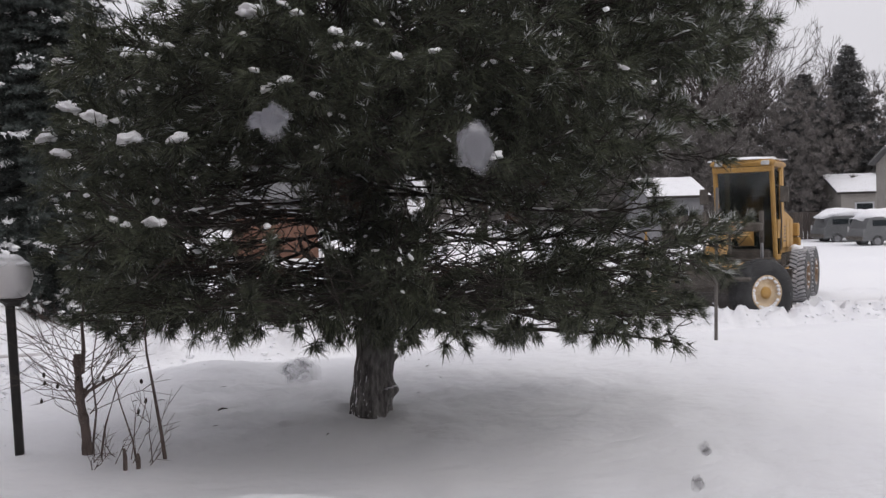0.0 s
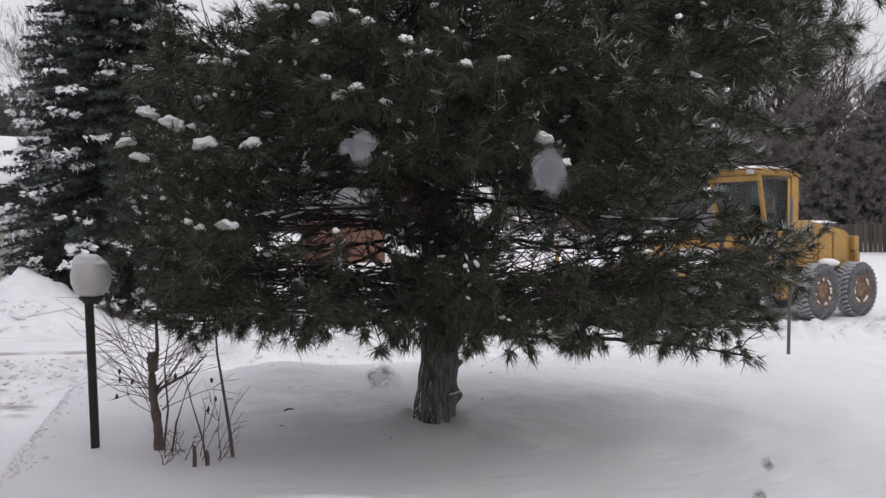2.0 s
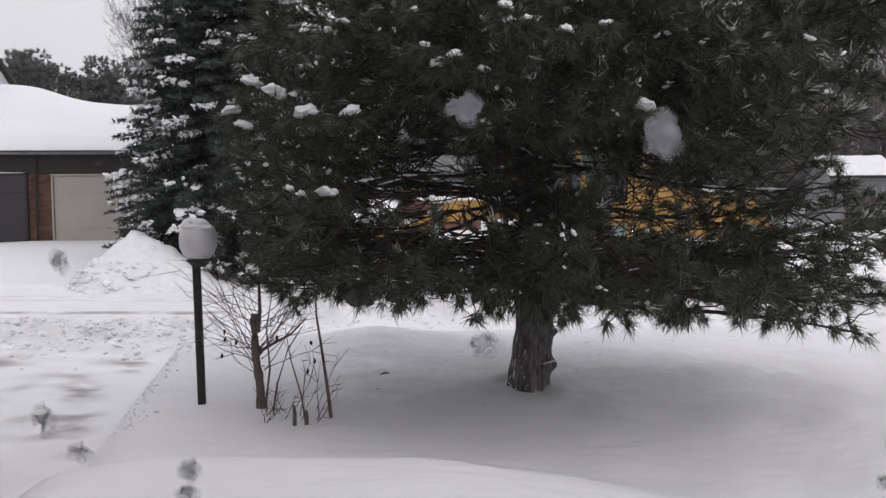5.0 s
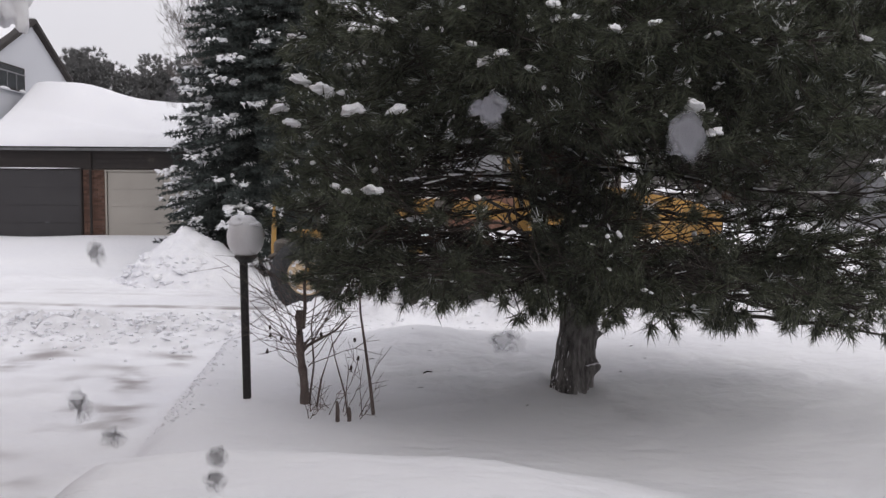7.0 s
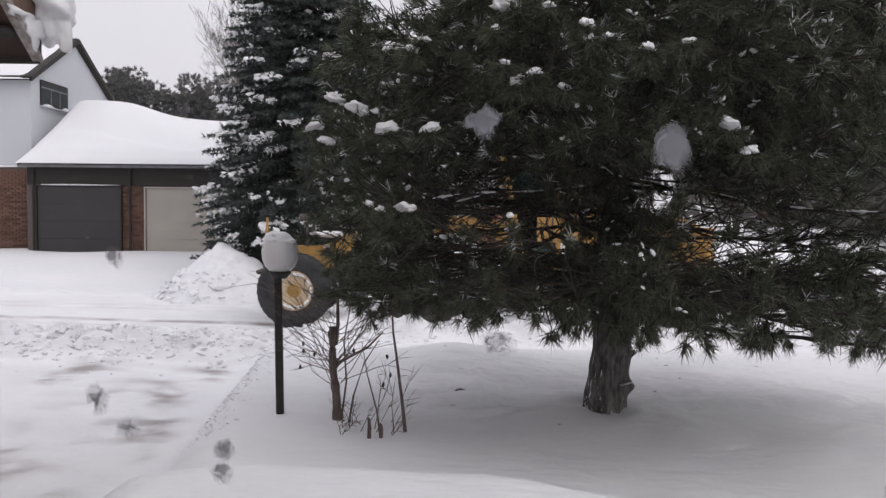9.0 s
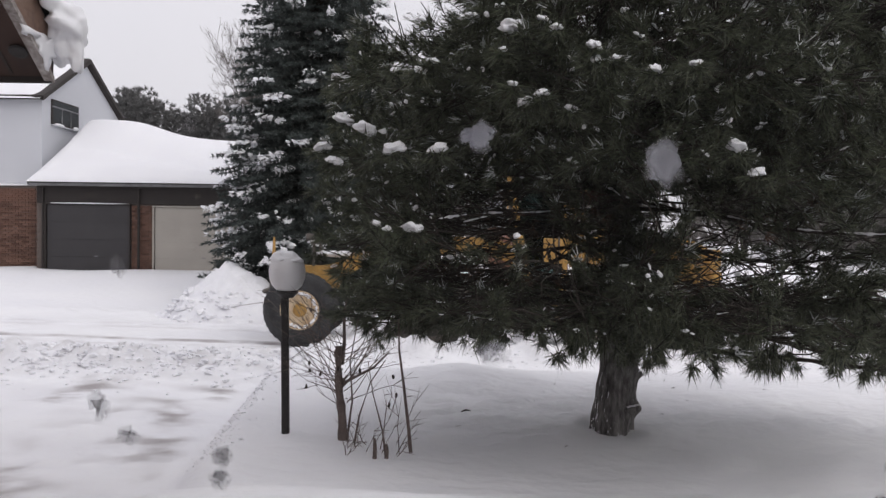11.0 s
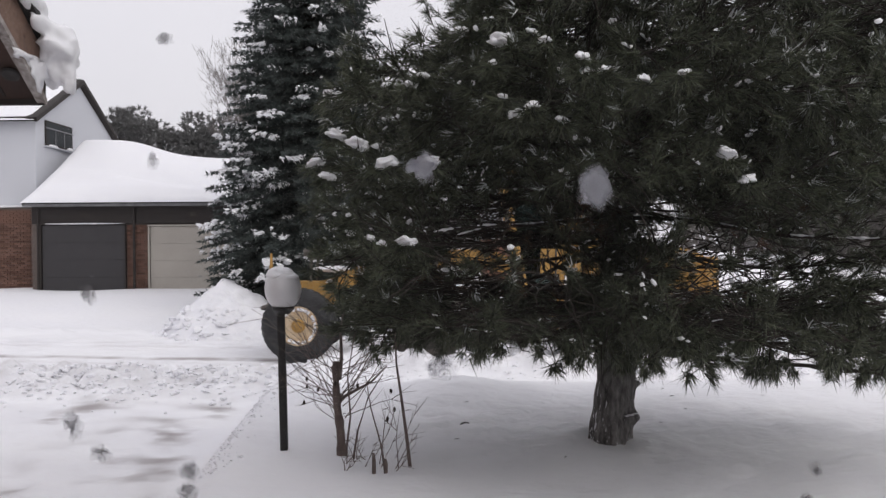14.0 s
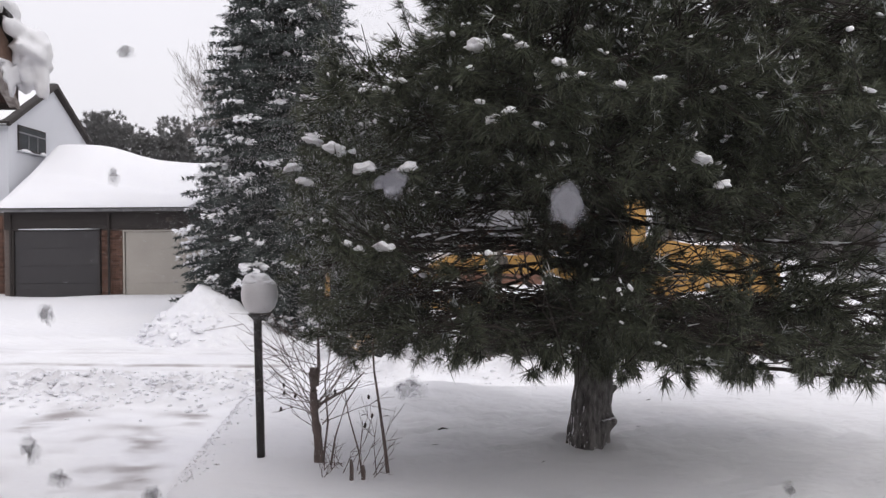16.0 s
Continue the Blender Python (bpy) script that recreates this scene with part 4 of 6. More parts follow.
# ---- conifers ----
def conifer(base, height, radius, label, seed, dense=1.0, snowy=1.0, mat=None, category="spruce tree", needle=0.1, group="", low=0.25, snow_side=None):
    """A spruce: tapered stem, drooping whorls of flat sprays, snow lying on the layers."""
    rng = np.random.default_rng(seed)
    th = thing("spruce_tree", pose(*base), label, category, group)
    part("trunk", Shape().tube([(0, 0, -0.3), (0, 0, height * 0.5), (0, 0, height)], [radius * 0.09, radius * 0.055, 0.015], 10), TWIG, th, smooth=True)
    lines, roots, ways, snow = [], [], [], []
    z = low
    while z < height - 0.25:
        f = 1 - z / height
        reach = radius * (f**0.8) * (1 if z > 0.08 * height else 0.85)
        count = int((7 + 5 * f) * dense)
        for q in range(count):
            az = q * 2 * math.pi / count + z * 7.7 + rng.normal() * 0.12
            ln = reach * rng.uniform(0.78, 1.08)
            s = np.linspace(0, 1, 6)
            droop = 0.22 + 0.3 * f
            pz = z + rng.normal() * 0.05 - ln * droop * s**1.3 + ln * 0.16 * s**3
            line = np.stack([ln * s * math.cos(az), ln * s * math.sin(az), pz], -1)
            lines.append((line, 0.018 * np.linspace(1, 0.25, 6)))
            step = (0.13 if needle < 0.12 else 0.3) / max(ln, 0.3)
            for t in np.arange(0.25, 1.0, step):
                p = np.array([np.interp(t, s, line[:, c]) for c in range(3)])
                for side in (-1, 1):
                    turn = az + side * rng.uniform(0.55, 0.95)
                    tl = (0.12 + 0.4 * (1 - t)) * min(1.3, 0.5 + 0.25 * ln) * rng.uniform(0.7, 1.1)
                    way = np.array([math.cos(turn), math.sin(turn), -0.22])
                    for u in np.linspace(0.1, 1, max(2, int(tl / (0.075 if needle < 0.12 else 0.16)))):
                        roots.append(p + way * tl * u)
                        ways.append(way + np.array([0, 0, 0.1]))
            for t in (0.55, 0.72, 0.86, 0.97):
                if rng.random() < 0.075 * snowy * (0.3 + 0.75 * t) * (0.3 + 1.3 * f):
                    p = np.array([np.interp(t, s, line[:, c]) for c in range(3)])
                    size = rng.uniform(0.05, 0.13) * min(1.25, 0.45 + 0.3 * ln)
                    along = unit(line[-1] - line[-2])
                    for b in range(rng.integers(7, 15)):
                        off = rng.normal(size=3) * size * np.array([0.9, 0.9, 0.3]) + along * size * rng.normal() * 1.3
                        snow.append((*(p + off + np.array([0, 0, 0.03])), size * rng.uniform(0.3, 0.62)))
        z += (0.23 + 0.12 * f) / dense
    part("branches", tubes_mesh("branches", lines, 3), TWIG, th, kind="stuff")
    part("needles", needle_mesh("needles", np.array(roots), unit(np.array(ways)), 6, needle, needle * 0.33, 0.55, rng), mat or SPRUCE, th, kind="stuff")
    if snow:
        snow = np.array(snow)
        r = snow[:, 3]
        blades = needle_mesh("snowy_sprays", snow[:, :3] - np.array([0, 0, 0.02]), unit(snow[:, :3] * np.array([1, 1, 0]) + np.array([0, 0, -0.2])), 6, needle * 0.9, needle * 0.25, 0.6, rng)
        part("snowy_sprays", blades, SNOW, th, kind="stuff")
        part("snow_load", lumps_mesh("snow_load", snow[:, :3], np.stack([r * rng.uniform(0.7, 1.7, len(r)), r * rng.uniform(0.7, 1.5, len(r)), 0.85 * r], -1), rng, 0.55, True, 0.25), SNOW, th, "snow lying on the spruce's tiers", kind="stuff")
    return th


conifer((-3.35, 22.2, 0.1), 14.0, 3.0, "tall blue-green spruce with heavy snow on its tiers", 4, 1.75, 1.9, needle=0.118)


# ---- bare trees and far woods ----
def bare_tree(base, height, seed, label="leafless grey tree with fine upright twigs", spread=0.42, levels=5, mat=None, group="", first=0.28, thin=0.02, girth=0.011):
    rng = np.random.default_rng(seed)
    th = thing("bare_tree", pose(*base), label, "tree", group)
    stem, fine = [], []

    def grow(p, way, ln, r, level):
        k = 4
        pts = [p]
        w = way
        for _ in range(k):
            w = unit(w + rng.normal(size=3) * 0.1 + np.array([0, 0, 0.07]))
            pts.append(pts[-1] + w * ln / k)
        (stem if level < 1 else fine).append((np.array(pts), np.maximum(np.linspace(r, r * 0.6, k + 1), thin)))
        if level >= levels:
            return
        for q in range(3 if level < 2 else rng.integers(2, 4)):
            at = pts[rng.integers(2, k + 1)]
            side = unit(np.cross(w, rng.normal(size=3)))
            grow(at, unit(w + side * spread * rng.uniform(0.6, 1.5)), ln * rng.uniform(0.58, 0.8), r * 0.55, level + 1)

    for q in range(3):
        grow(np.array([0.1 * q, 0.05 * q, -0.2]), unit(np.array([rng.normal() * 0.12, rng.normal() * 0.12, 1])), height * first * rng.uniform(0.9, 1.2), height * girth, 0)
    part("trunk", tubes_mesh("trunk", stem, 7), mat or GREYBARK, th)
    part("branches", tubes_mesh("branches", fine, 3), mat or GREYBARK, th, kind="stuff")
    return th


def brush(name, x0, x1, y0, y1, z, height, seed, count, mat, label, wide=0.03, clump=1.6, blade=0.26, top=1.0):
    """A thicket of leafless scrub and dark evergreens, too dense to count."""
    rng = np.random.default_rng(seed)
    roots, ways = [], []
    crowns = int(count / 90)
    for _ in range(crowns):
        cx, cy = rng.uniform(x0, x1), rng.uniform(y0, y1)
        h = height * rng.uniform(0.55, 1.05)
        m = 90
        u = rng.uniform(0.02, 1, m) ** top
        w = clump * (0.35 + np.sin(np.pi * np.clip(u, 0, 1) ** 0.8)) * rng.uniform(0.5, 1, m)
        a = rng.uniform(0, 6.28, m)
        roots.append(np.stack([cx + w * np.cos(a), cy + w * np.sin(a), z + u * h], -1))
        ways.append(np.stack([0.5 * np.cos(a), 0.5 * np.sin(a), np.full(m, 0.7)], -1))
    me = needle_mesh(name, np.concatenate(roots), unit(np.concatenate(ways)), 18, clump * blade, wide, 0.6, rng)
    return tagged(part(name, me, mat, kind="stuff"), label, "trees")


# ---- garden lamp ----
def garden_lamp():
    th = thing("garden_lamp", pose(-1.24, 6.82, 0.0), "black garden lamp post with white globe capped in snow", "lamp post")
    part("post", Shape().box((0, 0, 0.39), (0.058, 0.058, 1.4), 0.008), POST, th, m=pose(0, 0, 0, 0, -0.9, 4))
    part("collar", Shape().lathe([(0.05, 1.06), (0.062, 1.075), (0.085, 1.095), (0.085, 1.11), (0.05, 1.115)], 20), POST, th)
    part("globe", Shape().lathe([(0.05, 1.11), (0.08, 1.118), (0.112, 1.15), (0.134, 1.205), (0.139, 1.265), (0.127, 1.325), (0.098, 1.365), (0.02, 1.385)], 32), OPAL, th, "white opal globe", True)
    cap = Shape().lump((-0.02, 0, 1.35), (0.1, 0.11, 0.065), 3, 0.35, 3, 0.5)
    cap.lump((-0.055, -0.01, 1.375), (0.06, 0.075, 0.04), 9, 0.5, 2, 0.3)
    cap.lump((0.06, -0.02, 1.345), (0.07, 0.08, 0.03), 12, 0.5, 2, 0.3)
    part("snow_cap", cap, SNOW, th, "lopsided cap of snow", True)


garden_lamp()


# ---- leafless shrub and stubs ----
def shrub():
    rng = np.random.default_rng(17)
    th = thing("shrub", pose(-0.83, 6.78, -0.02), "leafless brown shrub with one thick broken stem", "shrub")
    zs = np.linspace(-0.05, 0.72, 16)
    stem = [(0.03 - 0.06 * z + 0.006 * math.sin(11 * z), 0.01 * math.sin(9 * z), z) for z in zs]
    part("stem", Shape().tube(stem, [float(0.036 - 0.016 * z + 0.003 * math.sin(31 * z) + 0.003 * math.sin(53 * z)) for z in zs], 10), SHRUB, th, smooth=True)
    part("stem", Shape().tube([(0.02, 0, 0.58), (0.035, 0.02, 0.75), (0.03, 0.03, 0.92), (0.05, 0.03, 1.1)], [0.018, 0.014, 0.011, 0.006], 7), SHRUB, th, smooth=True)
    part("knot", Shape().lump((-0.012, -0.02, 0.66), (0.022, 0.024, 0.035), 2, 0.9, 2).lump((0.03, -0.01, 0.45), (0.018, 0.02, 0.03), 5, 0.9, 2), SHRUB, th)
    for pts, r in (([(0.0, 0, 0.42), (0.14, -0.02, 0.5), (0.26, 0, 0.56), (0.38, 0.02, 0.68)], 0.015),
                   ([(0.12, -0.05, -0.05), (0.16, -0.04, 0.2), (0.24, -0.02, 0.45), (0.35, 0, 0.62)], 0.01),
                   ([(0.06, 0, -0.02), (0.1, 0.02, 0.3), (0.08, 0.02, 0.6), (0.14, 0.04, 0.95)], 0.01),
                   ([(0.57, -0.34, -0.05), (0.545, -0.34, 0.2), (0.505, -0.32, 0.5), (0.47, -0.3, 0.74), (0.46, -0.28, 1.0)], 0.016),
                   ([(0.4, -0.5, -0.03), (0.37, -0.5, 0.2), (0.3, -0.48, 0.45), (0.26, -0.46, 0.68)], 0.008)):
        part("branch", Shape().tube(pts, [float(r * k) for k in np.linspace(1, 0.35, len(pts))], 6), SHRUB, th, smooth=True)
    lines = []
    for q in range(58):
        low = q > 42
        p = np.array([rng.uniform(-0.02, 0.06), rng.normal() * 0.03, rng.uniform(0.25, 0.95)]) if not low else np.array([rng.uniform(0.05, 0.5), rng.uniform(-0.5, -0.1), -0.02])
        a = rng.uniform(1.9, 4.5) if q < 24 else rng.uniform(-1.2, 1.2) if q < 34 else rng.uniform(0, 6.28)
        way = np.array([math.cos(a), 0.5 * math.sin(a), rng.uniform(0.0, 1.3) if not low else rng.uniform(0.7, 2.0)])
        ln = rng.uniform(0.3, 0.75) if not low else rng.uniform(0.12, 0.45)
        s = np.linspace(0, 1, 7)[:, None]
        pts = p + unit(way) * ln * s + np.array([0, 0, rng.uniform(-0.15, 0.4)]) * ln * s**2 + 0.012 * rng.normal(size=(7, 3)) * s
        lines.append((pts, np.linspace(0.0038, 0.0012, 7)))
        for _ in range(3):
            b = pts[rng.integers(2, 6)]
            w2 = unit(unit(way) + rng.normal(size=3) * 0.55)
            lines.append((b + w2 * ln * 0.4 * s[::3], np.linspace(0.0024, 0.001, 3)))
    part("twigs", tubes_mesh("twigs", lines, 4), SHRUB, th, kind="stuff")
    leaf = Shape()
    for q in range(9):
        p = Vector((rng.uniform(-0.45, 0.45), rng.uniform(-0.2, 0.1), rng.uniform(0.25, 0.6)))
        leaf.lump(p, (0.012, 0.006, 0.02), q, 0.8, 1)
    part("dry_leaves", leaf, TWIG, th, "a few curled dry leaves")
    for x, y, h, lean in ((-0.51, 6.22, 0.15, 4), (-0.43, 6.24, 0.1, -8)):
        ob = part("stub", Shape().tube([(0, 0, -0.08), (0.005, 0, h * 0.6), (0, 0.002, h)], [0.015, 0.014, 0.009], 8), SHRUB, None, "short cut shrub stub standing in the snow", True, pose(x, y, -0.01, lean, 0, 0))
        tagged(ob, category="stub", group="cut stubs")
    ob = part("fallen_twig", Shape().tube([(-0.04, 0, 0), (0, 0.005, 0.012), (0.045, 0, 0.004)], [0.006, 0.008, 0.004], 6), TWIG, None, "short dark twig lying on the snow", False, pose(0.16, 7.8, float(ground_z(np.array(0.16), np.array(7.8))) + 0.006, 0, 0, 20))
    tagged(ob, category="twig")


shrub()
stake = part("marker_stake", Shape().tube([(0, 0, -0.25), (0.004, 0, 0.9), (0.015, 0, 1.95)], [0.021, 0.02, 0.018], 8), WOODSTAKE, None, "thin weathered wooden marker stake standing in snow", True, pose(5.95, 9.3, -0.12, 0, 1.0, 0))
tagged(stake, category="stake")


# ---- town house across the street ----
def bricks(wall, x0, x1, y, z0, z1, limit):
    """Rows of bricks standing proud of the mortar, each a piece of its own."""
    me = Shape().box((0, 0, 0), (0.196, 0.03, 0.056), 0.005).mesh("brick")
    me.materials.append(BRICK)
    half = Shape().box((0, 0, 0), (0.09, 0.03, 0.056), 0.005).mesh("half_brick")
    half.materials.append(BRICK)
    made, rest = 0, []
    rows = int((z1 - z0) / 0.067)
    for r in range(rows):
        z = z0 + 0.0335 + r * 0.067
        x = x0 + (0.0 if r % 2 else -0.103)
        while x < x1 - 0.02:
            lo, hi = max(x, x0), min(x + 0.206, x1)
            if hi - lo > 0.15:
                if made < limit:
                    part("brick", me, None, wall, m=pose((lo + hi) / 2, y, z))
                    made += 1
                else:
                    rest.append(((lo + hi) / 2, z))
            elif hi - lo > 0.07:
                if made < limit:
                    part("brick", half, None, wall, m=pose((lo + hi) / 2, y, z))
                    made += 1
            x += 0.206
    if rest:
        sh = Shape()
        for x, z in rest:
            sh.box((x, y, z), (0.196, 0.03, 0.056), 0.005)
        part("brickwork", sh, BRICKFAR, wall, kind="stuff")


def garage_door(parent, x0, x1, y, z0, z1, mat, label):
    door = part("garage_door", Shape().box(((x0 + x1) / 2, y + 0.03, (z0 + z1) / 2), (x1 - x0, 0.04, z1 - z0), 0.004), mat, parent, label)
    h = (z1 - z0) / 4
    for r in range(4):
        part("panel", Shape().box(((x0 + x1) / 2, y, z0 + h * (r + 0.5)), (x1 - x0 - 0.02, 0.035, h - 0.005), 0.004), mat, door)
    part("handle", Shape().box(((x0 + x1) / 2 + 0.25, y - 0.03, z0 + h * 1.05), (0.12, 0.03, 0.025), 0.006), GREYMETAL, door, "small grey handle")
    return door


def snow_sheet(x0, x1, y0, y1, height, thick, k=60):
    """Snow lying on a roof: a bowed upper side, rounded rims, a level underside."""
    u, v = np.linspace(0, 1, k), np.linspace(0, 1, k)
    gu, gv = np.meshgrid(u, v)
    gx, gy = x0 + (x1 - x0) * gu, y0 + (y1 - y0) * gv
    base = height(gx, gy)
    rim = np.minimum(np.minimum(gx - x0, x1 - gx), np.minimum(gy - y0, y1 - gy))
    top = base + thick(gx, gy) * np.sqrt(np.clip(rim / 0.45, 0, 1)) + 0.006
    n = k * k
    verts = np.concatenate([np.stack([gx, gy, top], -1).reshape(-1, 3), np.stack([gx, gy, base - 0.0], -1).reshape(-1, 3)])
    i, j = np.meshgrid(np.arange(k - 1), np.arange(k - 1), indexing="ij")
    f = np.stack([i * k + j, i * k + j + 1, (i + 1) * k + j + 1, (i + 1) * k + j], -1).reshape(-1, 4)
    return raw_mesh("roof_snow", verts, np.concatenate([f, f[:, ::-1] + n]), True)


def town_house():
    th = thing("town_house", pose(0, 0, 0), "brown brick and white siding town house with snowy roofs", "house")
    fy = 26.0
    # garage block
    wall = part("garage_wall", Shape().box((-7.9, 29.7, 1.3), (8.8, 7.2, 2.9), 0.01), MORTAR, th, "brown brick")
    lintel = part("lintel_panel", Shape().box((-7.9, fy + 0.045, 2.44), (8.72, 0.08, 0.58), 0.008), TRIM, th, "dark brown panel above the garage doors")
    for x in (-10.75, -10.62, -7.5, -7.4):
        part("number_mark", Shape().box((x, fy - 0.002, 2.42), (0.07, 0.012, 0.13), 0.002), FENCE, lintel, "dull plain bar")
    for q in range(3):
        part("panel_groove", Shape().box((-7.9, fy - 0.002, 2.3 + 0.14 * q), (8.7, 0.014, 0.012), 0.002), POST, lintel)
    for x0, x1, mat, lab, z1 in ((-11.97, -9.52, DOORDARK, "charcoal panelled garage door", 2.12), (-8.75, -6.3, DOORBEIGE, "plain beige panelled garage door", 2.06)):
        garage_door(th, x0, x1, fy + 0.055, 0.05, z1, mat, lab)
        part("door_frame", Shape().box(((x0 + x1) / 2, fy + 0.03, z1 + 0.035), (x1 - x0 + 0.12, 0.1, 0.05), 0.006).box((x0 - 0.03, fy + 0.03, z1 / 2), (0.05, 0.1, z1), 0.006).box((x1 + 0.03, fy + 0.03, z1 / 2), (0.05, 0.1, z1), 0.006), TRIM if mat is DOORDARK else DOORBEIGE, th)
    sill = Shape().lump((-10.7, fy - 0.02, 2.16), (1.2, 0.05, 0.02), 2, 0.3, 2)
    part("sill_snow", sill, SNOW, th, "thin strip of snow", True)
    part("downpipe", Shape().tube([(-9.2, fy - 0.05, 0.0), (-9.2, fy - 0.05, 2.6)], 0.04, 10), TRIM, th)
    part("side_pipe", Shape().tube([(-12.06, fy - 0.03, 0.0), (-12.06, fy - 0.03, 2.6)], 0.035, 10), TRIM, th)
    part("fascia", Shape().box((-7.9, fy - 0.28, 2.74), (9.0, 0.04, 0.1), 0.008).box((-7.9, fy - 0.12, 2.72), (8.9, 0.3, 0.03), 0.005), TRIM, th, "dark brown eave board")

    def roof_z(x, y):
        return 2.8 + (y - 25.7) * 0.36

    roof = part("garage_roof", Shape().prism([(25.68, 2.74), (29.6, 4.15), (33.4, 2.8), (33.4, 2.7), (29.6, 4.05), (25.68, 2.66)], -12.36, -3.4, 0), SHINGLE, th)
    part("roof_snow", snow_sheet(-12.42, -3.4, 25.62, 29.7, roof_z, lambda x, y: 0.2 + 0.64 * np.exp(-(np.abs(x + 11.25) / 2.1) ** 2.5) * smooth(25.6, 29.2, y) + 0.1 * smooth(26, 29, y) + 0.15 * np.exp(-(((x + 9.6) / 1.7) ** 2)) * smooth(27.0, 26.5, y + 0.25 * (x + 9.6)) + 0.04 * waves(x, y, 44, 3.0)), SNOW, roof, "deep wind-packed snow", True)
    part("roof_snow", snow_sheet(-12.42, -3.4, 29.5, 33.4, lambda x, y: 4.2 - (y - 29.5) * 0.36, lambda x, y: 0.2 + 0 * x), SNOW, roof, "", True)
    # tall white house behind
    gx, y0, y1, yr = -12.55, 26.95, 33.2, 30.15
    wall2 = part("lower_wall", Shape().box((-18.3, 30.07, 1.3), (11.4, 6.2, 2.8), 0.01), MORTAR, th, "brown brick lower storey")
    part("upper_wall", Shape().prism([(y0, 2.7), (y1, 2.7), (y1, 5.45), (yr, 7.0), (y0, 5.45)], -24.0, gx, 0), SIDING, th, "white siding upper storey")
    part("sill_snow", Shape().lump((-18.3, y0 - 0.05, 2.72), (5.8, 0.09, 0.05), 5, 0.2, 3), SNOW, th, "strip of snow on the brick ledge", True)
    slope = (7.0 - 5.45) / (yr - y0)
    roof2 = part("house_roof", Shape().prism([(y0 - 0.3, 5.45 - 0.3 * slope), (yr, 7.06), (y1 + 0.3, 5.42 - 0.3 * slope), (y1 + 0.3, 5.56 - 0.3 * slope), (yr, 7.2), (y0 - 0.3, 5.58 - 0.3 * slope)], -24.2, gx + 0.16, 0), TRIM, th, "dark roof with brown rake boards")
    for a, b in (((y0 - 0.3, 5.5 - 0.3 * slope), (yr, 7.12)), ((yr, 7.12), (y1 + 0.3, 5.5 - 0.3 * slope))):
        part("rake_board", Shape().prism([(a[0], a[1] - 0.07), (b[0], b[1] - 0.07), (b[0], b[1] + 0.07), (a[0], a[1] + 0.07)], gx + 0.12, gx + 0.19, 0), TRIM, roof2)
    part("roof_snow", snow_sheet(-24.2, gx + 0.1, y0 - 0.34, yr, lambda x, y: 5.5 - 0.3 * slope + (y - y0 + 0.3) * slope, lambda x, y: 0.2 + 0.03 * waves(x, y, 4, 2), 40), SNOW, roof2, "smooth snow", True)
    part("roof_snow", snow_sheet(-24.2, gx + 0.1, yr, y1 + 0.3, lambda x, y: 7.22 - (y - yr) * slope, lambda x, y: 0.14 + 0 * x, 40), SNOW, roof2, "", True)
    wy0, wy1, wz0, wz1 = 27.55, 29.5, 4.66, 5.46
    win = part("window", Shape().box((gx + 0.02, (wy0 + wy1) / 2, (wz0 + wz1) / 2), (0.06, wy1 - wy0, wz1 - wz0), 0.01), TRIM, th, "long dark upper window")
    part("pane", Shape().box((gx + 0.046, (wy0 + wy1) / 2, wz0 + 0.32), (0.012, wy1 - wy0 - 0.12, 0.5), 0.003), CABGLASS, win)
    part("pane", Shape().box((gx + 0.046, (wy0 + wy1) / 2, wz1 - 0.13), (0.012, wy1 - wy0 - 0.12, 0.15), 0.003), CABGLASS, win)
    part("transom", Shape().box((gx + 0.06, (wy0 + wy1) / 2, wz1 - 0.235), (0.04, wy1 - wy0, 0.04), 0.005), GREYMETAL, win)
    for q in (1, 2):
        part("mullion", Shape().box((gx + 0.056, wy0 + (wy1 - wy0) * q / 3, wz0 + 0.3), (0.03, 0.035, 0.52), 0.005), GREYMETAL, win)
    part("sill", Shape().box((gx + 0.05, (wy0 + wy1) / 2, wz0 - 0.02), (0.1, wy1 - wy0 + 0.08, 0.04), 0.006), SIDING, win)
    part("sill_snow", Shape().lump((gx + 0.06, wy0 + 0.5, wz0 + 0.02), (0.05, 0.35, 0.05), 2, 0.4, 2).lump((gx + 0.06, wy1 - 0.25, wz0 + 0.02), (0.05, 0.25, 0.07), 6, 0.4, 2), SNOW, win, "snow on the sill", True)
    # the next house of the row, behind the trees
    part("brick_range", Shape().box((2.75, 32.0, 0.75), (2.7, 4.0, 1.7), 0.01), BRICKFAR, th, "brown brick lower storey behind the trees")
    part("range_wall", Shape().box((2.75, 32.02, 2.6), (2.6, 3.9, 2.0), 0.01), GREYWALL, th, "grey siding above the brick")
    part("range_roof", Shape().prism([(29.6, 3.5), (32.0, 4.8), (34.4, 3.5), (34.4, 3.35), (32.0, 4.65), (29.6, 3.35)], 1.1, 4.4, 0), SHINGLE, th)
    part("roof_snow", snow_sheet(1.05, 4.45, 29.55, 32.0, lambda x, y: 3.52 + (y - 29.6) * 0.54, lambda x, y: 0.25 + 0 * x, 24), SNOW, th, "", True)
    return wall, wall2


garage_wall, lower_wall = town_house()


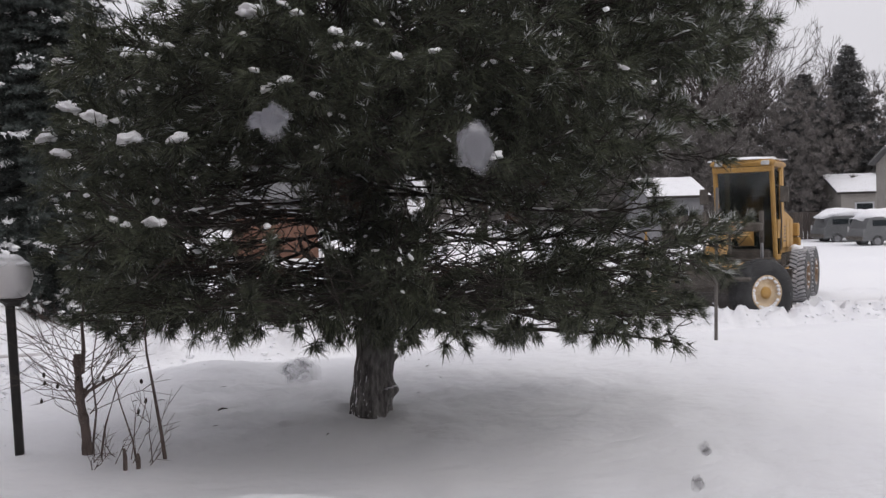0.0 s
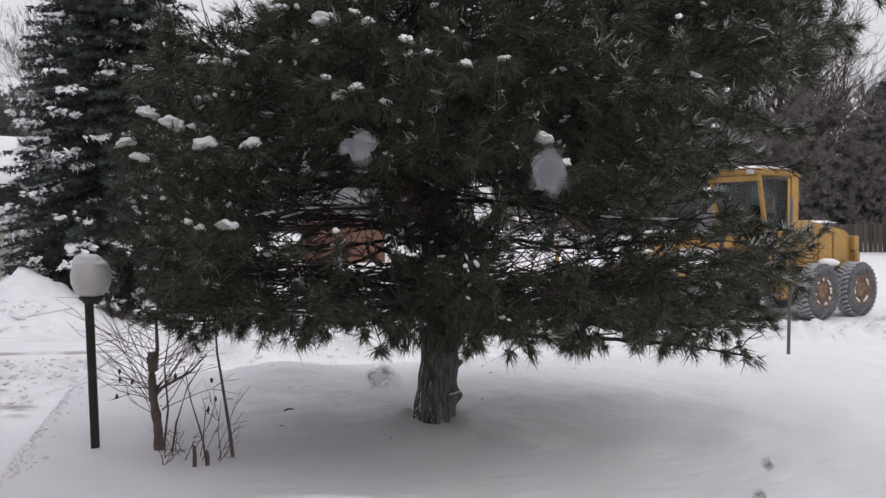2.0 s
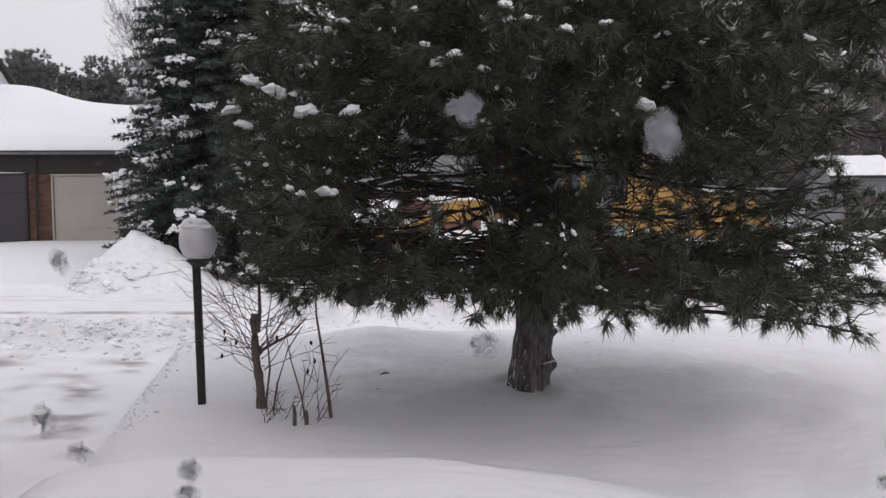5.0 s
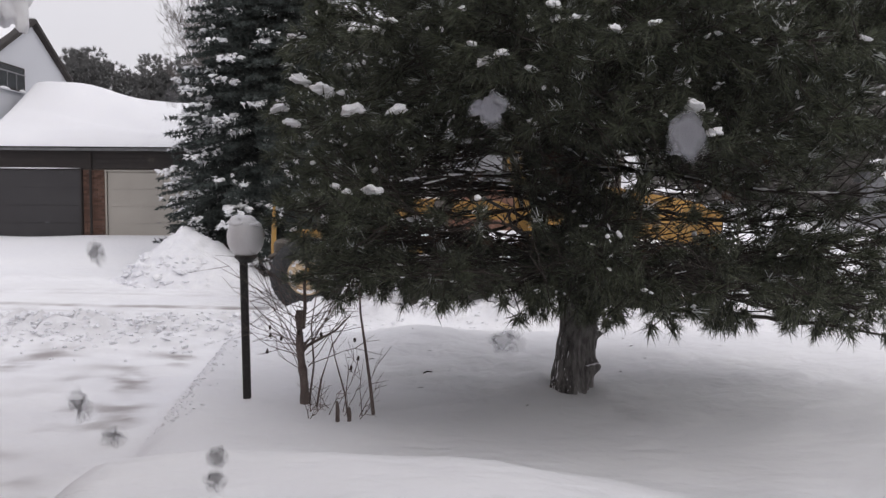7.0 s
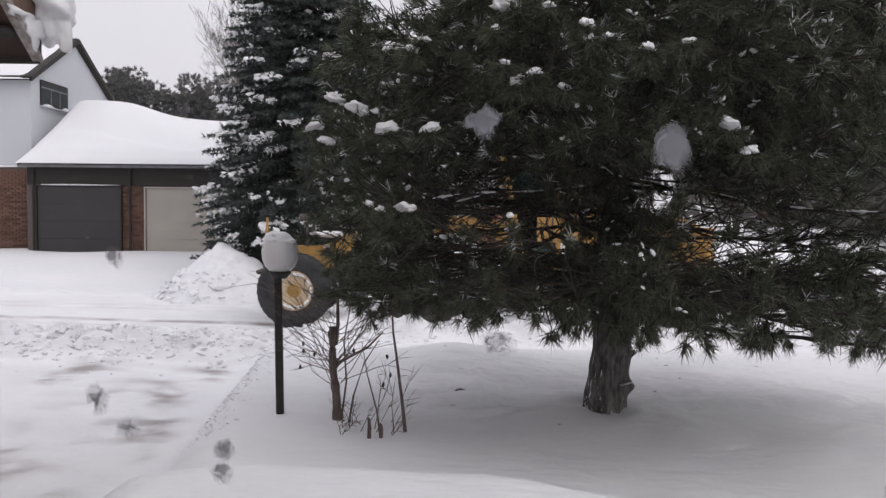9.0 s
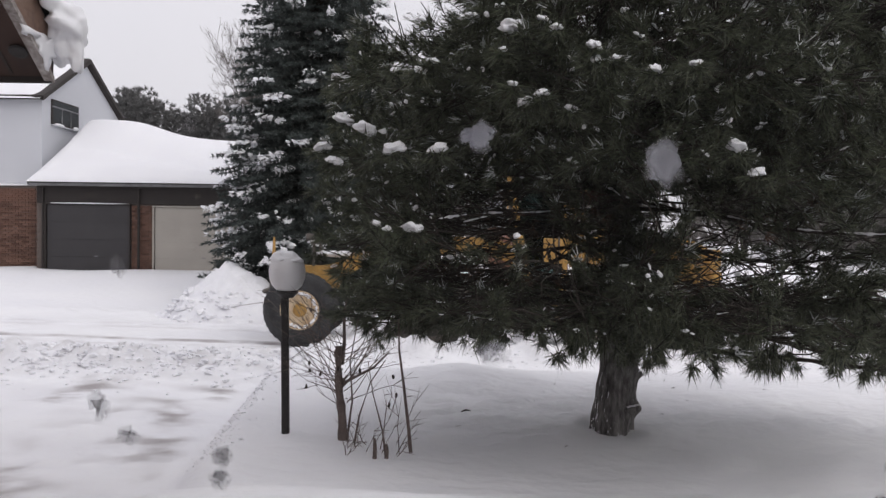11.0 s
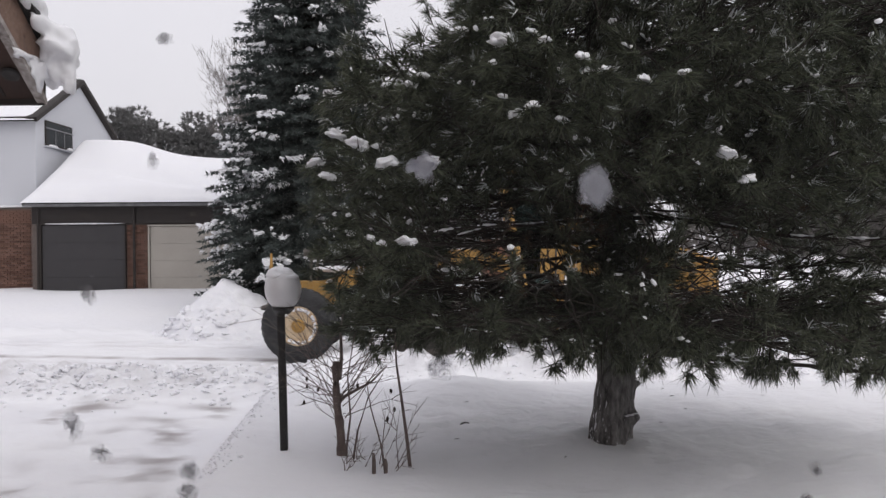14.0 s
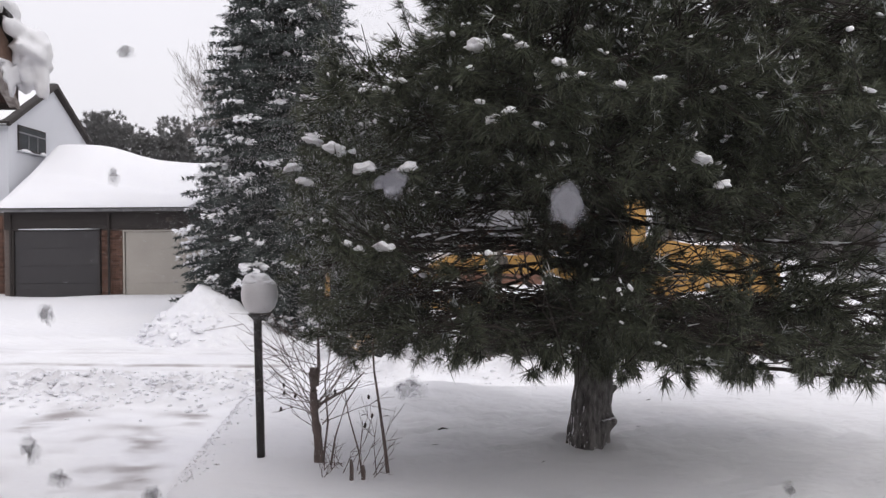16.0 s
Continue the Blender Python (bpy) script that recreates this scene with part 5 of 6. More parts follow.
# ---- overhanging eave of the house the window belongs to ----
def eave():
    th = thing("porch_roof", pose(0, 0, 0), "brown boarded eave with an overhanging snow cornice", "roof")
    x, ye, ze, slope, xl, yt = -2.92, 6.5, 2.66, 0.68, -7.5, 1.2

    def zz(y, up=0.0):
        return ze + (ye - y) * slope + up

    part("soffit", Shape().prism([(ye, zz(ye)), (yt, zz(yt)), (yt, zz(yt, 0.06)), (ye, zz(ye, 0.06))], xl, x - 0.02, 0), SOFFIT, th, "dark brown soffit boards")
    for q in range(9):
        xb = x - 0.25 - 0.3 * q
        part("batten", Shape().prism([(ye - 0.03, zz(ye - 0.03, -0.012)), (yt, zz(yt, -0.012)), (yt, zz(yt, 0.004)), (ye - 0.03, zz(ye - 0.03, 0.004))], xb - 0.008, xb + 0.008, 0), TRIM, th)
    part("rake_board", Shape().prism([(ye, zz(ye, -0.02)), (yt, zz(yt, -0.02)), (yt, zz(yt, 0.34)), (ye, zz(ye, 0.34))], x - 0.02, x + 0.02, 0), FASCIA, th, "weathered brown rake board")
    part("edge_trim", Shape().prism([(ye + 0.02, zz(ye, -0.045)), (yt, zz(yt, -0.045)), (yt, zz(yt, 0.0)), (ye + 0.02, zz(ye, 0.0))], x - 0.03, x + 0.035, 0), FROSTED, th, "frosted lower edge board")
    part("fascia", Shape().box(((xl + x) / 2, ye + 0.02, ze + 0.08), (x - xl + 0.04, 0.04, 0.25), 0.006), TRIM, th, "dark front eave board")
    part("drip_edge", Shape().prism([(ye + 0.06, zz(ye, 0.32)), (yt, zz(yt, 0.36)), (yt, zz(yt, 0.42)), (ye + 0.06, zz(ye, 0.38))], x - 0.1, x + 0.1, 0), POST, th, "dark metal drip edge")
    part("deck", Shape().prism([(ye, zz(ye, 0.2)), (yt, zz(yt, 0.3)), (yt, zz(yt, 0.4)), (ye, zz(ye, 0.36))], xl, x - 0.05, 0), TRIM, th)
    light = Shape().lathe([(0.06, 0.0), (0.065, -0.012), (0.05, -0.02), (0.0, -0.015)], 20)
    part("recessed_light", light, POST, th, "dark round recessed lamp", m=pose(x - 0.11, 6.28, zz(6.28, -0.01), -34, 0, 0))
    # snow lying on the roof and curling over its edge
    sh = Shape()
    rng = np.random.default_rng(3)
    for q in range(26):
        y = ye + 0.12 - q * 0.19
        sh.lump((x + 0.07 + 0.015 * rng.normal(), y, zz(min(y, ye), 0.45)), (0.055, 0.24, 0.06 + 0.02 * rng.random()), q, 0.4, 2)
    sh.lump((x + 0.1, ye + 0.04, ze + 0.38), (0.12, 0.18, 0.13), 50, 0.7, 3)
    sh.lump((x + 0.06, ye + 0.12, ze + 0.28), (0.09, 0.12, 0.17), 51, 0.8, 3)
    sh.lump((x - 0.04, ye + 0.06, ze + 0.22), (0.1, 0.11, 0.12), 52, 0.5, 3)
    sh.lump((x + 0.16, ye + 0.1, ze + 0.29), (0.07, 0.1, 0.2), 53, 0.9, 3)
    part("edge_snow", Shape().lump((x + 0.025, ye - 0.1, zz(ye - 0.1, 0.1)), (0.03, 0.13, 0.1), 5, 0.8, 3).lump((x + 0.025, ye - 0.3, zz(ye - 0.3, 0.04)), (0.025, 0.16, 0.035), 8, 0.8, 2), SNOW, th, "snow stuck to the rake board", True)
    cornice = part("snow_cornice", sh, SNOW, th, "thick curling snow cornice", True)
    blend = cornice.modifiers.new("blend", "REMESH")
    blend.mode, blend.voxel_size, blend.use_smooth_shade = "VOXEL", 0.016, True
    ease = cornice.modifiers.new("ease", "SMOOTH")
    ease.factor, ease.iterations = 0.5, 4
    part("roof_snow", Shape().prism([(ye, zz(ye, 0.38)), (yt, zz(yt, 0.42)), (yt, zz(yt, 0.52)), (ye, zz(ye, 0.5))], xl, x, 0), SNOW, th, "", True)
    part("wall", Shape().box((-5.6, 3.2, 1.9), (3.2, 5.4, 4.4), 0.01), BRICKFAR, th)


eave()


# ---- the room of the window ----
def room():
    wall = Shape()
    for c, s in (((-3.0, 0.42, 1.1), (4.2, 0.16, 3.2)), ((3.0, 0.42, 1.1), (4.2, 0.16, 3.2)), ((0, 0.42, 0.3), (1.8, 0.16, 1.6)), ((0, 0.42, 2.55), (1.8, 0.16, 0.3))):
        wall.box(c, s, 0.005)
    tagged(part("wall_north", wall, PLASTER, kind="structure"), "plain wall with the window opening", "wall")
    for name, c, s in (("wall_south", (0, -3.6, 1.1), (10.2, 0.15, 3.2)), ("wall_east", (5.1, -1.6, 1.1), (0.15, 4.2, 3.2)), ("wall_west", (-5.1, -1.6, 1.1), (0.15, 4.2, 3.2))):
        tagged(part(name, Shape().box(c, s, 0.005), PLASTER, kind="structure"), "plain room wall", "wall")
    tagged(part("floor", Shape().box((0, -1.6, 0.0), (10.0, 4.0, 0.12), 0.005), TRIM, kind="structure"), "dark room floor", "floor")
    tagged(part("ceiling", Shape().box((0, -1.6, 2.76), (10.4, 4.2, 0.12), 0.005), PLASTER, kind="structure"), "plain room ceiling", "ceiling")
    win = tagged(new("window_1"), "clear window with wet snow on the pane", "window", kind="structure")
    frame_bars = (((-0.88, 0.42, 1.75), (0.05, 0.12, 1.3)), ((0.88, 0.42, 1.75), (0.05, 0.12, 1.3)), ((0, 0.42, 1.13), (1.8, 0.12, 0.06)), ((0, 0.42, 2.37), (1.8, 0.12, 0.06)))
    for c, s in frame_bars:
        part("frame_bar", Shape().box(c, s, 0.006), SIDING, win)
    pane = part("pane", Shape().box((0, 0.398, 1.75), (1.72, 0.004, 1.2), 0.0005), PANE, win)
    pane.visible_shadow = False
    rng = np.random.default_rng(6)
    spots = [(-0.012, 1.6365, 0.0026, 0), (0.029, 1.631, 0.0047, 0), (-0.068, 1.5645, 0.0036, 1), (-0.0685, 1.559, 0.003, 1), (-0.095, 1.574, 0.0036, 1), (-0.089, 1.568, 0.003, 1),
             (-0.073, 1.667, 0.0024, 1), (0.081, 1.564, 0.0021, 1), (0.079, 1.556, 0.0022, 1), (-0.076, 1.638, 0.0022, 1), (-0.0915, 1.606, 0.0028, 1), (-0.008, 1.588, 0.0028, 0)]
    for n, (x, z, r, dark) in enumerate(spots):
        sh = Shape()
        if n == 0:
            sh.lump((0, 0, 0), (r * 1.15, 0.0006, r * 0.98), 4, 1.3, 3).lump((-0.75 * r, 0, 0.05 * r), (r * 0.6, 0.0005, r * 0.4), 9, 1.0, 3)
        elif n == 1:
            sh.lump((0, 0, 0), (r * 0.88, 0.0006, r * 1.1), 9, 0.6, 3)
        else:
            k = 0.72 if dark else 1.1
            sh.lump((0, 0, 0), (r * k * rng.uniform(0.7, 1.1), 0.0006, r * k * rng.uniform(0.8, 1.1)), n * 7 + 2, 1.2, 3)
            sh.lump((0.5 * r * rng.uniform(-1, 1), 0.0001, r * rng.uniform(-0.8, 0.8)), (r * k * 0.6, 0.0005, r * k * rng.uniform(0.4, 0.8)), n * 5 + 3, 1.2, 3)
        ob = part("wet_flake", sh, SPECK if dark else THINFLAKE if n == 11 else FLAKE, None, "small dull wet speck on the window glass" if dark else "pale half-melted snowflake on the window glass", True, pose(x, 0.4008, z))
        ob.visible_shadow = False
        tagged(ob, category="snowflake", group="flakes on the glass")


room()


# ---- road grader ----
# its space: x ahead from the front axle, y to its left, z up from the road
WHEEL = 0.66


def wheel(name, parent, x, y, clean, steer=0.0):
    """A tyre with lugs on a dished rim; turns about its own axle."""
    hub = new(name)
    hub.parent = parent
    hub.matrix_basis = pose(x, y, WHEEL, 0, 0, steer)
    hub["label"] = "large black rubber wheel with cream rim" if clean else "large snow-caked rubber wheel"
    out = 1 if y > 0 else -1
    w = 0.19
    turned = pose(0, 0, 0, -90 * out, 0, 0)
    R = WHEEL
    tyre = Shape().lathe([(0.33, -w + 0.02), (0.36, -w), (0.5, -w - 0.015), (R - 0.06, -w + 0.01), (R - 0.02, -w + 0.05), (R - 0.02, w - 0.05), (R - 0.06, w - 0.01), (0.5, w + 0.015), (0.36, w), (0.33, w - 0.02)], 40, turned, False)
    part("tyre", tyre, TYRE if clean else RUBBER, hub, "black tyre with snowy sidewall", True)
    lugs = Shape()
    for q in range(34):
        for s in (-1, 1):
            a = 2 * math.pi * (q + 0.5 * (s > 0)) / 34
            lugs.box((R - 0.018, (0.065 if clean else 0.095) * s, 0), (0.022, 0.12 if clean else 0.19, 0.07), 0.008, Matrix.Rotation(a, 4, "Y") @ Matrix.Rotation(radians(22 * s), 4, "X"))
    part("tread", lugs, TYRE if clean else TREAD, hub, "" if clean else "tread packed with snow")
    rim = Shape().lathe([(0.335, -0.14), (0.352, 0.17), (0.335, 0.19), (0.305, 0.16), (0.28, 0.115), (0.17, 0.1), (0.15, 0.135), (0.09, 0.145), (0.0, 0.145)], 32, turned)
    part("rim", rim, RIM if clean else RIMREAR, hub, "dished cream-painted rim" if clean else "grimy dished rim", True)
    if clean:
        part("hub_cap", Shape().lathe([(0.13, 0.1), (0.12, 0.15), (0.08, 0.17), (0.0, 0.175)], 24, turned), YELLOW, hub, "yellow hub cap", True)
    bolts = Shape()
    for q in range(10):
        a = 2 * math.pi * q / 10
        bolts.lathe([(0.016, 0.09), (0.016, 0.13), (0.0, 0.13)], 6, turned @ pose(0.2 * math.cos(a), 0.2 * math.sin(a), 0))
    if not clean:
        part("wheel_bolts", bolts, DARKMETAL, hub)
    ring = Shape()
    rng = np.random.default_rng(int(abs(x * 10)) + 3)
    for q in range(44 if clean else 14):
        a = rng.uniform(0, 6.28)
        ring.lump((0.3 * math.cos(a), out * (w - 0.03), 0.3 * math.sin(a)), (0.05, 0.02, 0.035), q, 0.5, 1)
    part("caked_snow", ring, SNOW_ROUGH, hub, "snow caked inside the rim", True)
    return hub


def build_grader():
    g = thing("road_grader", pose(-2.5, 16.4, -0.5), "weathered yellow road grader clearing the snowy street", "grader")
    fw = [wheel("front_wheel", g, 0.0, y, True) for y in (1.0, -1.0)]
    rw = [wheel("rear_wheel", g, x, y, False) for x in (-5.2, -6.75) for y in (1.02, -1.02)]
    part("front_axle", Shape().tube([(0, -0.85, 0.72), (0, 0.85, 0.72)], 0.09, 12).box((0, 0, 0.82), (0.4, 0.9, 0.3), 0.04), DARKMETAL, g)
    part("axle_beam", Shape().box((0, 0, 1.0), (0.4, 1.2, 0.2), 0.05), DARKMETAL, g, "grimy axle beam")
    # arched main frame
    def frame_z(x):
        return 1.22 + 0.62 * smooth(-0.2, -1.6, np.array(x)).item() - 0.3 * smooth(-3.3, -4.2, np.array(x)).item()
    beam = Shape()
    xs = np.linspace(0.35, -4.2, 18)
    prof = [(x, frame_z(x) + 0.17) for x in xs] + [(x, frame_z(x) - 0.17) for x in xs[::-1]]
    beam.prism(prof, -0.17, 0.17, 1)
    part("main_frame", beam, YELLOW, g, "arched yellow box frame")
    part("frame_snow", Shape().lump((-1.6, 0, 2.02), (1.0, 0.15, 0.06), 4, 0.4, 3).lump((-0.5, 0, 1.62), (0.45, 0.15, 0.06), 5, 0.4, 2), SNOW, g, "snow lying along the frame", True)
    # front: push block, lamps, tall markers
    part("push_block", Shape().box((0.55, 0, 1.0), (0.3, 0.8, 0.42), 0.05), DARKMETAL, g)
    part("front_frame", Shape().box((0.66, 0, 0.95), (0.1, 1.9, 0.08), 0.03).box((0.78, -0.98, 0.95), (0.3, 0.05, 0.05), 0.01), DARKMETAL, g)
    for y in (-0.98,):
        part("marker_post", Shape().tube([(0.9, y, 0.8), (0.9, y, 1.3), (0.9, y, 1.62), (0.9, y, 1.88)], [0.05, 0.05, 0.034, 0.02], 8), YELLOW, g, "thin yellow marker post")
    lamp_bar = part("lamp_bar", Shape().box((-0.1, 0, 1.82), (0.06, 1.3, 0.06), 0.012).box((-0.1, 0.4, 1.6), (0.05, 0.05, 0.4), 0.01).box((-0.1, -0.4, 1.6), (0.05, 0.05, 0.4), 0.01), DARKMETAL, g)
    for y in (0.62, -0.62):
        lamp = part("headlamp", Shape().lathe([(0.05, -0.08), (0.065, 0.0), (0.065, 0.05), (0.0, 0.055)], 18, pose(-0.05, y, 1.93, 0, 90, 0)), DARKMETAL, g)
        part("lens", Shape().lathe([(0.05, 0.052), (0.04, 0.06), (0.0, 0.064)], 18, pose(-0.05, y, 1.93, 0, 90, 0)), LAMPOFF, lamp)
        part("turn_light", Shape().box((-0.05, y * 0.72, 1.93), (0.06, 0.08, 0.07), 0.015), AMBER if y > 0 else DARKMETAL, g)
    # blade, circle, lift rams
    blade = Shape()
    prof = [(0.12 * math.cos(a) + 0.0, 0.48 + 0.5 * math.sin(a)) for a in np.linspace(-1.3, 1.3, 10)]
    back = [(p[0] - 0.04, p[1]) for p in prof[::-1]]
    blade.prism(prof + back, -1.6, 1.6, 1)
    part("blade", blade, BLADE, g, "long curved worn steel blade", m=pose(-2.6, 0, 0.05, 0, 0, -32))
    part("cutting_edge", Shape().box((0.03, 0, 0.06), (0.03, 3.2, 0.16), 0.006), DARKMETAL, g, m=pose(-2.6, 0, 0.05, 0, 0, -32))
    part("circle", Shape().lathe([(0.55, -0.06), (0.78, -0.06), (0.8, 0.06), (0.55, 0.06), (0.55, -0.06)], 36, pose(-2.6, 0, 1.08), False), DARKMETAL, g, "toothed turning circle")
    part("drawbar", Shape().tube([(-0.2, 0, 1.05), (-2.0, 0.45, 1.08)], 0.08, 8).tube([(-0.2, 0, 1.05), (-2.0, -0.45, 1.08)], 0.08, 8), YELLOW, g)
    for y in (0.62, -0.62):
        ram = part("lift_ram", Shape().tube([(-2.35, y, 1.1), (-2.35, y, 1.75)], 0.035, 10), GREYMETAL, g, smooth=True)
        part("ram_barrel", Shape().tube([(-2.35, y, 1.55), (-2.35, y, 2.25)], 0.05, 12), DARKMETAL, ram, smooth=True)
    part("saddle", Shape().box((-2.35, 0, 1.9), (0.3, 1.3, 0.2), 0.04), DARKMETAL, g)
    part("hose_bundle", Shape().tube([(-2.2, 0.3, 2.1), (-2.7, 0.34, 2.28), (-3.2, 0.3, 2.0), (-3.6, 0.2, 1.8)], 0.03, 7).tube([(-2.2, -0.3, 2.1), (-2.7, -0.34, 2.32), (-3.2, -0.3, 2.0), (-3.6, -0.2, 1.8)], 0.03, 7), SEAT, g, smooth=True)
    # cab: floor pan, posts, roof, panes
    x0, x1, hw, zr = -3.56, -4.95, 0.64, 3.3
    part("cab_base", Shape().box((-4.36, 0, 1.06), (1.2, 1.3, 0.2), 0.05), DARKMETAL, g)
    part("dash_cowl", Shape().box((x0 - 0.5, 0, 1.5), (0.14, 0.6, 0.6), 0.05), DARKMETAL, g, "dark cowl below the windscreen")
    part("cab_roof", Shape().box(((x0 + x1) / 2 - 0.02, 0, zr + 0.07), (x0 - x1 + 0.3, 1.46, 0.15), 0.06), YELLOW, g, "yellow cab roof")
    part("roof_snow", Shape().lump(((x0 + x1) / 2, 0, zr + 0.16), (0.85, 0.85, 0.09), 2, 0.3, 3, 0.8), SNOW, g, "patchy snow on the cab roof", True)
    for y in (hw, -hw):
        part("front_post", Shape().tube([(x0 - 0.46, y, 1.12), (x0 - 0.23, y, 2.2), (x0, y, zr)], [0.055, 0.055, 0.055], 8), YELLOW, g, "slanting yellow cab post")
        part("door_post", Shape().box((x0 - 1.07, y, 2.2), (0.09, 0.07, 2.1), 0.012), YELLOW, g)
        part("rear_post", Shape().box((x1 + 0.11, y, 2.42), (0.26, 0.1, 1.75), 0.015), YELLOW, g)
        part("door_sill", Shape().box((x0 - 0.78, y, 1.15), (0.66, 0.06, 0.12), 0.012), YELLOW, g)
        part("side_window", Shape().prism([(x0 - 0.45, 1.22), (x0 - 1.02, 1.22), (x0 - 1.02, 3.2), (x0 - 0.05, 3.2)], y * 0.985 - 0.01, y * 0.985 + 0.01, 1), CABCLEAR, g, "tinted cab glass")
        part("rear_side_window", Shape().box((x1 + 0.42, y * 0.985, 2.6), (0.52, 0.02, 1.15), 0.005), CABCLEAR, g)
        part("lower_panel", Shape().box((x1 + 0.4, y, 1.82), (0.62, 0.05, 0.45), 0.012), YELLOW, g)
        mirror = part("mirror", Shape().box((x0 - 0.05, y * 1.42, 2.62), (0.06, 0.2, 0.36), 0.015), DARKMETAL, g, "dark side mirror")
        part("arm", Shape().tube([(x0 - 0.12, y, 2.85), (x0 - 0.05, y * 1.42, 2.8)], 0.014, 6), DARKMETAL, mirror)
        part("grab_rail", Shape().tube([(x0 - 0.95, y * 1.06, 1.3), (x0 - 0.95, y * 1.1, 2.0), (x0 - 0.95, y * 1.06, 2.5)], 0.018, 6), DARKMETAL, g)
        part("work_lamp", Shape().box((x0 + 0.14, y * 0.82, zr + 0.06), (0.06, 0.18, 0.1), 0.015), LAMPOFF, g, "small roof work lamp")
    part("windscreen", Shape().box((0, 0, 0), (0.02, 1.18, 1.95), 0.005), CABCLEAR, g, "tinted windscreen", m=pose(x0 - 0.24, 0, 2.22, 0, 12, 0))
    part("rear_window", Shape().box((x1 + 0.02, 0, 2.62), (0.02, 1.14, 1.2), 0.005), CABCLEAR, g)
    part("visor", Shape().box((x0 + 0.06, 0, zr - 0.08), (0.06, 1.36, 0.12), 0.01), YELLOW, g)
    part("wiper", Shape().tube([(x0 - 0.3, 0.1, 1.7), (x0 - 0.16, -0.25, 2.4)], 0.01, 5), DARKMETAL, g)
    part("beacon", Shape().lathe([(0.08, 0), (0.08, 0.04), (0.06, 0.06), (0.055, 0.13), (0.0, 0.15)], 14, pose(x1 + 0.4, -0.35, zr + 0.17)), DARKMETAL, g)
    part("fuel_tank", Shape().box((-4.45, 0.74, 0.72), (0.6, 0.22, 0.42), 0.05), YELLOW, g, "grimy yellow side tank")
    part("steps", Shape().box((-3.95, 0.82, 0.95), (0.36, 0.2, 0.05), 0.01).box((-3.95, 0.82, 0.62), (0.36, 0.2, 0.05), 0.01).box((-3.79, 0.82, 0.85), (0.04, 0.04, 0.75), 0.01).box((-4.11, 0.82, 0.85), (0.04, 0.04, 0.75), 0.01), DARKMETAL, g)
    part("belly_box", Shape().box((-4.5, 0, 1.0), (1.3, 1.1, 0.7), 0.06), DARKMETAL, g, "grimy dark belly box")
    # engine hood, radiator, tandem cases
    hood = Shape()
    hood.prism([(-5.1, 1.2), (-5.1, 2.28), (-5.5, 2.3), (-7.0, 2.06), (-7.25, 1.9), (-7.25, 1.2)], -0.58, 0.58, 1)
    part("engine_hood", hood, YELLOW, g, "sloping yellow engine hood")
    part("hood_snow", Shape().lump((-6.2, 0, 2.24), (0.85, 0.5, 0.07), 8, 0.4, 3, 0.8), SNOW, g, "", True)
    for x in (-5.55, -6.15, -6.75):
        part("hood_panel", Shape().box((x, 0.6, 1.68), (0.52, 0.02, 0.72), 0.008), YELLOW, g)
    for q in range(5):
        part("vent_slot", Shape().box((-5.55, 0.615, 1.5 + 0.09 * q), (0.36, 0.012, 0.03), 0.004), DARKMETAL, g)
    part("lower_engine_bay", Shape().box((-6.1, 0, 1.05), (2.2, 1.1, 0.4), 0.04), DARKMETAL, g)
    part("rear_bumper", Shape().box((-7.33, 0, 1.3), (0.18, 1.5, 0.5), 0.04), YELLOW, g)
    part("rear_box", Shape().box((-7.3, 0.6, 1.75), (0.22, 0.24, 0.36), 0.03), YELLOW, g)
    part("tail_lamp", Shape().box((-7.35, 0.62, 1.5), (0.08, 0.12, 0.18), 0.015), LAMPOFF, g)
    part("exhaust", Shape().tube([(-5.7, -0.25, 2.2), (-5.7, -0.25, 2.85), (-5.78, -0.25, 2.95)], 0.055, 10), DARKMETAL, g, smooth=True)
    part("air_cleaner", Shape().tube([(-5.4, -0.1, 2.2), (-5.4, -0.1, 2.75)], 0.05, 10).tube([(-5.4, -0.1, 2.62), (-5.4, -0.1, 2.8)], 0.1, 12), DARKMETAL, g, smooth=True)
    for y in (0.78, -0.78):
        case = Shape().prism([(-4.85, 0.55), (-4.85, 0.85), (-5.3, 1.02), (-6.65, 1.02), (-7.1, 0.85), (-7.1, 0.55), (-6.6, 0.42), (-5.3, 0.42)], y - 0.1, y + 0.1, 1)
        part("tandem_case", case, DARKMETAL, g)
        part("fender_snow", Shape().lump((-5.95, y * 1.05, 1.3), (0.4, 0.16, 0.1), 3, 0.4, 2), SNOW, g, "", True)
    part("seat", Shape().box((-4.45, 0, 1.95), (0.5, 0.5, 0.14), 0.04).box((-4.68, 0, 2.3), (0.12, 0.48, 0.7), 0.04), SEAT, g)
    part("steering_column", Shape().tube([(-3.8, 0, 1.6), (-4.0, 0, 2.25)], 0.05, 8).lathe([(0.17, -0.015), (0.2, 0), (0.17, 0.015)], 18, pose(-4.0, 0, 2.28, 0, 25, 0)), SEAT, g)
    return g, fw, rw


grader, front_wheels, rear_wheels = build_grader()


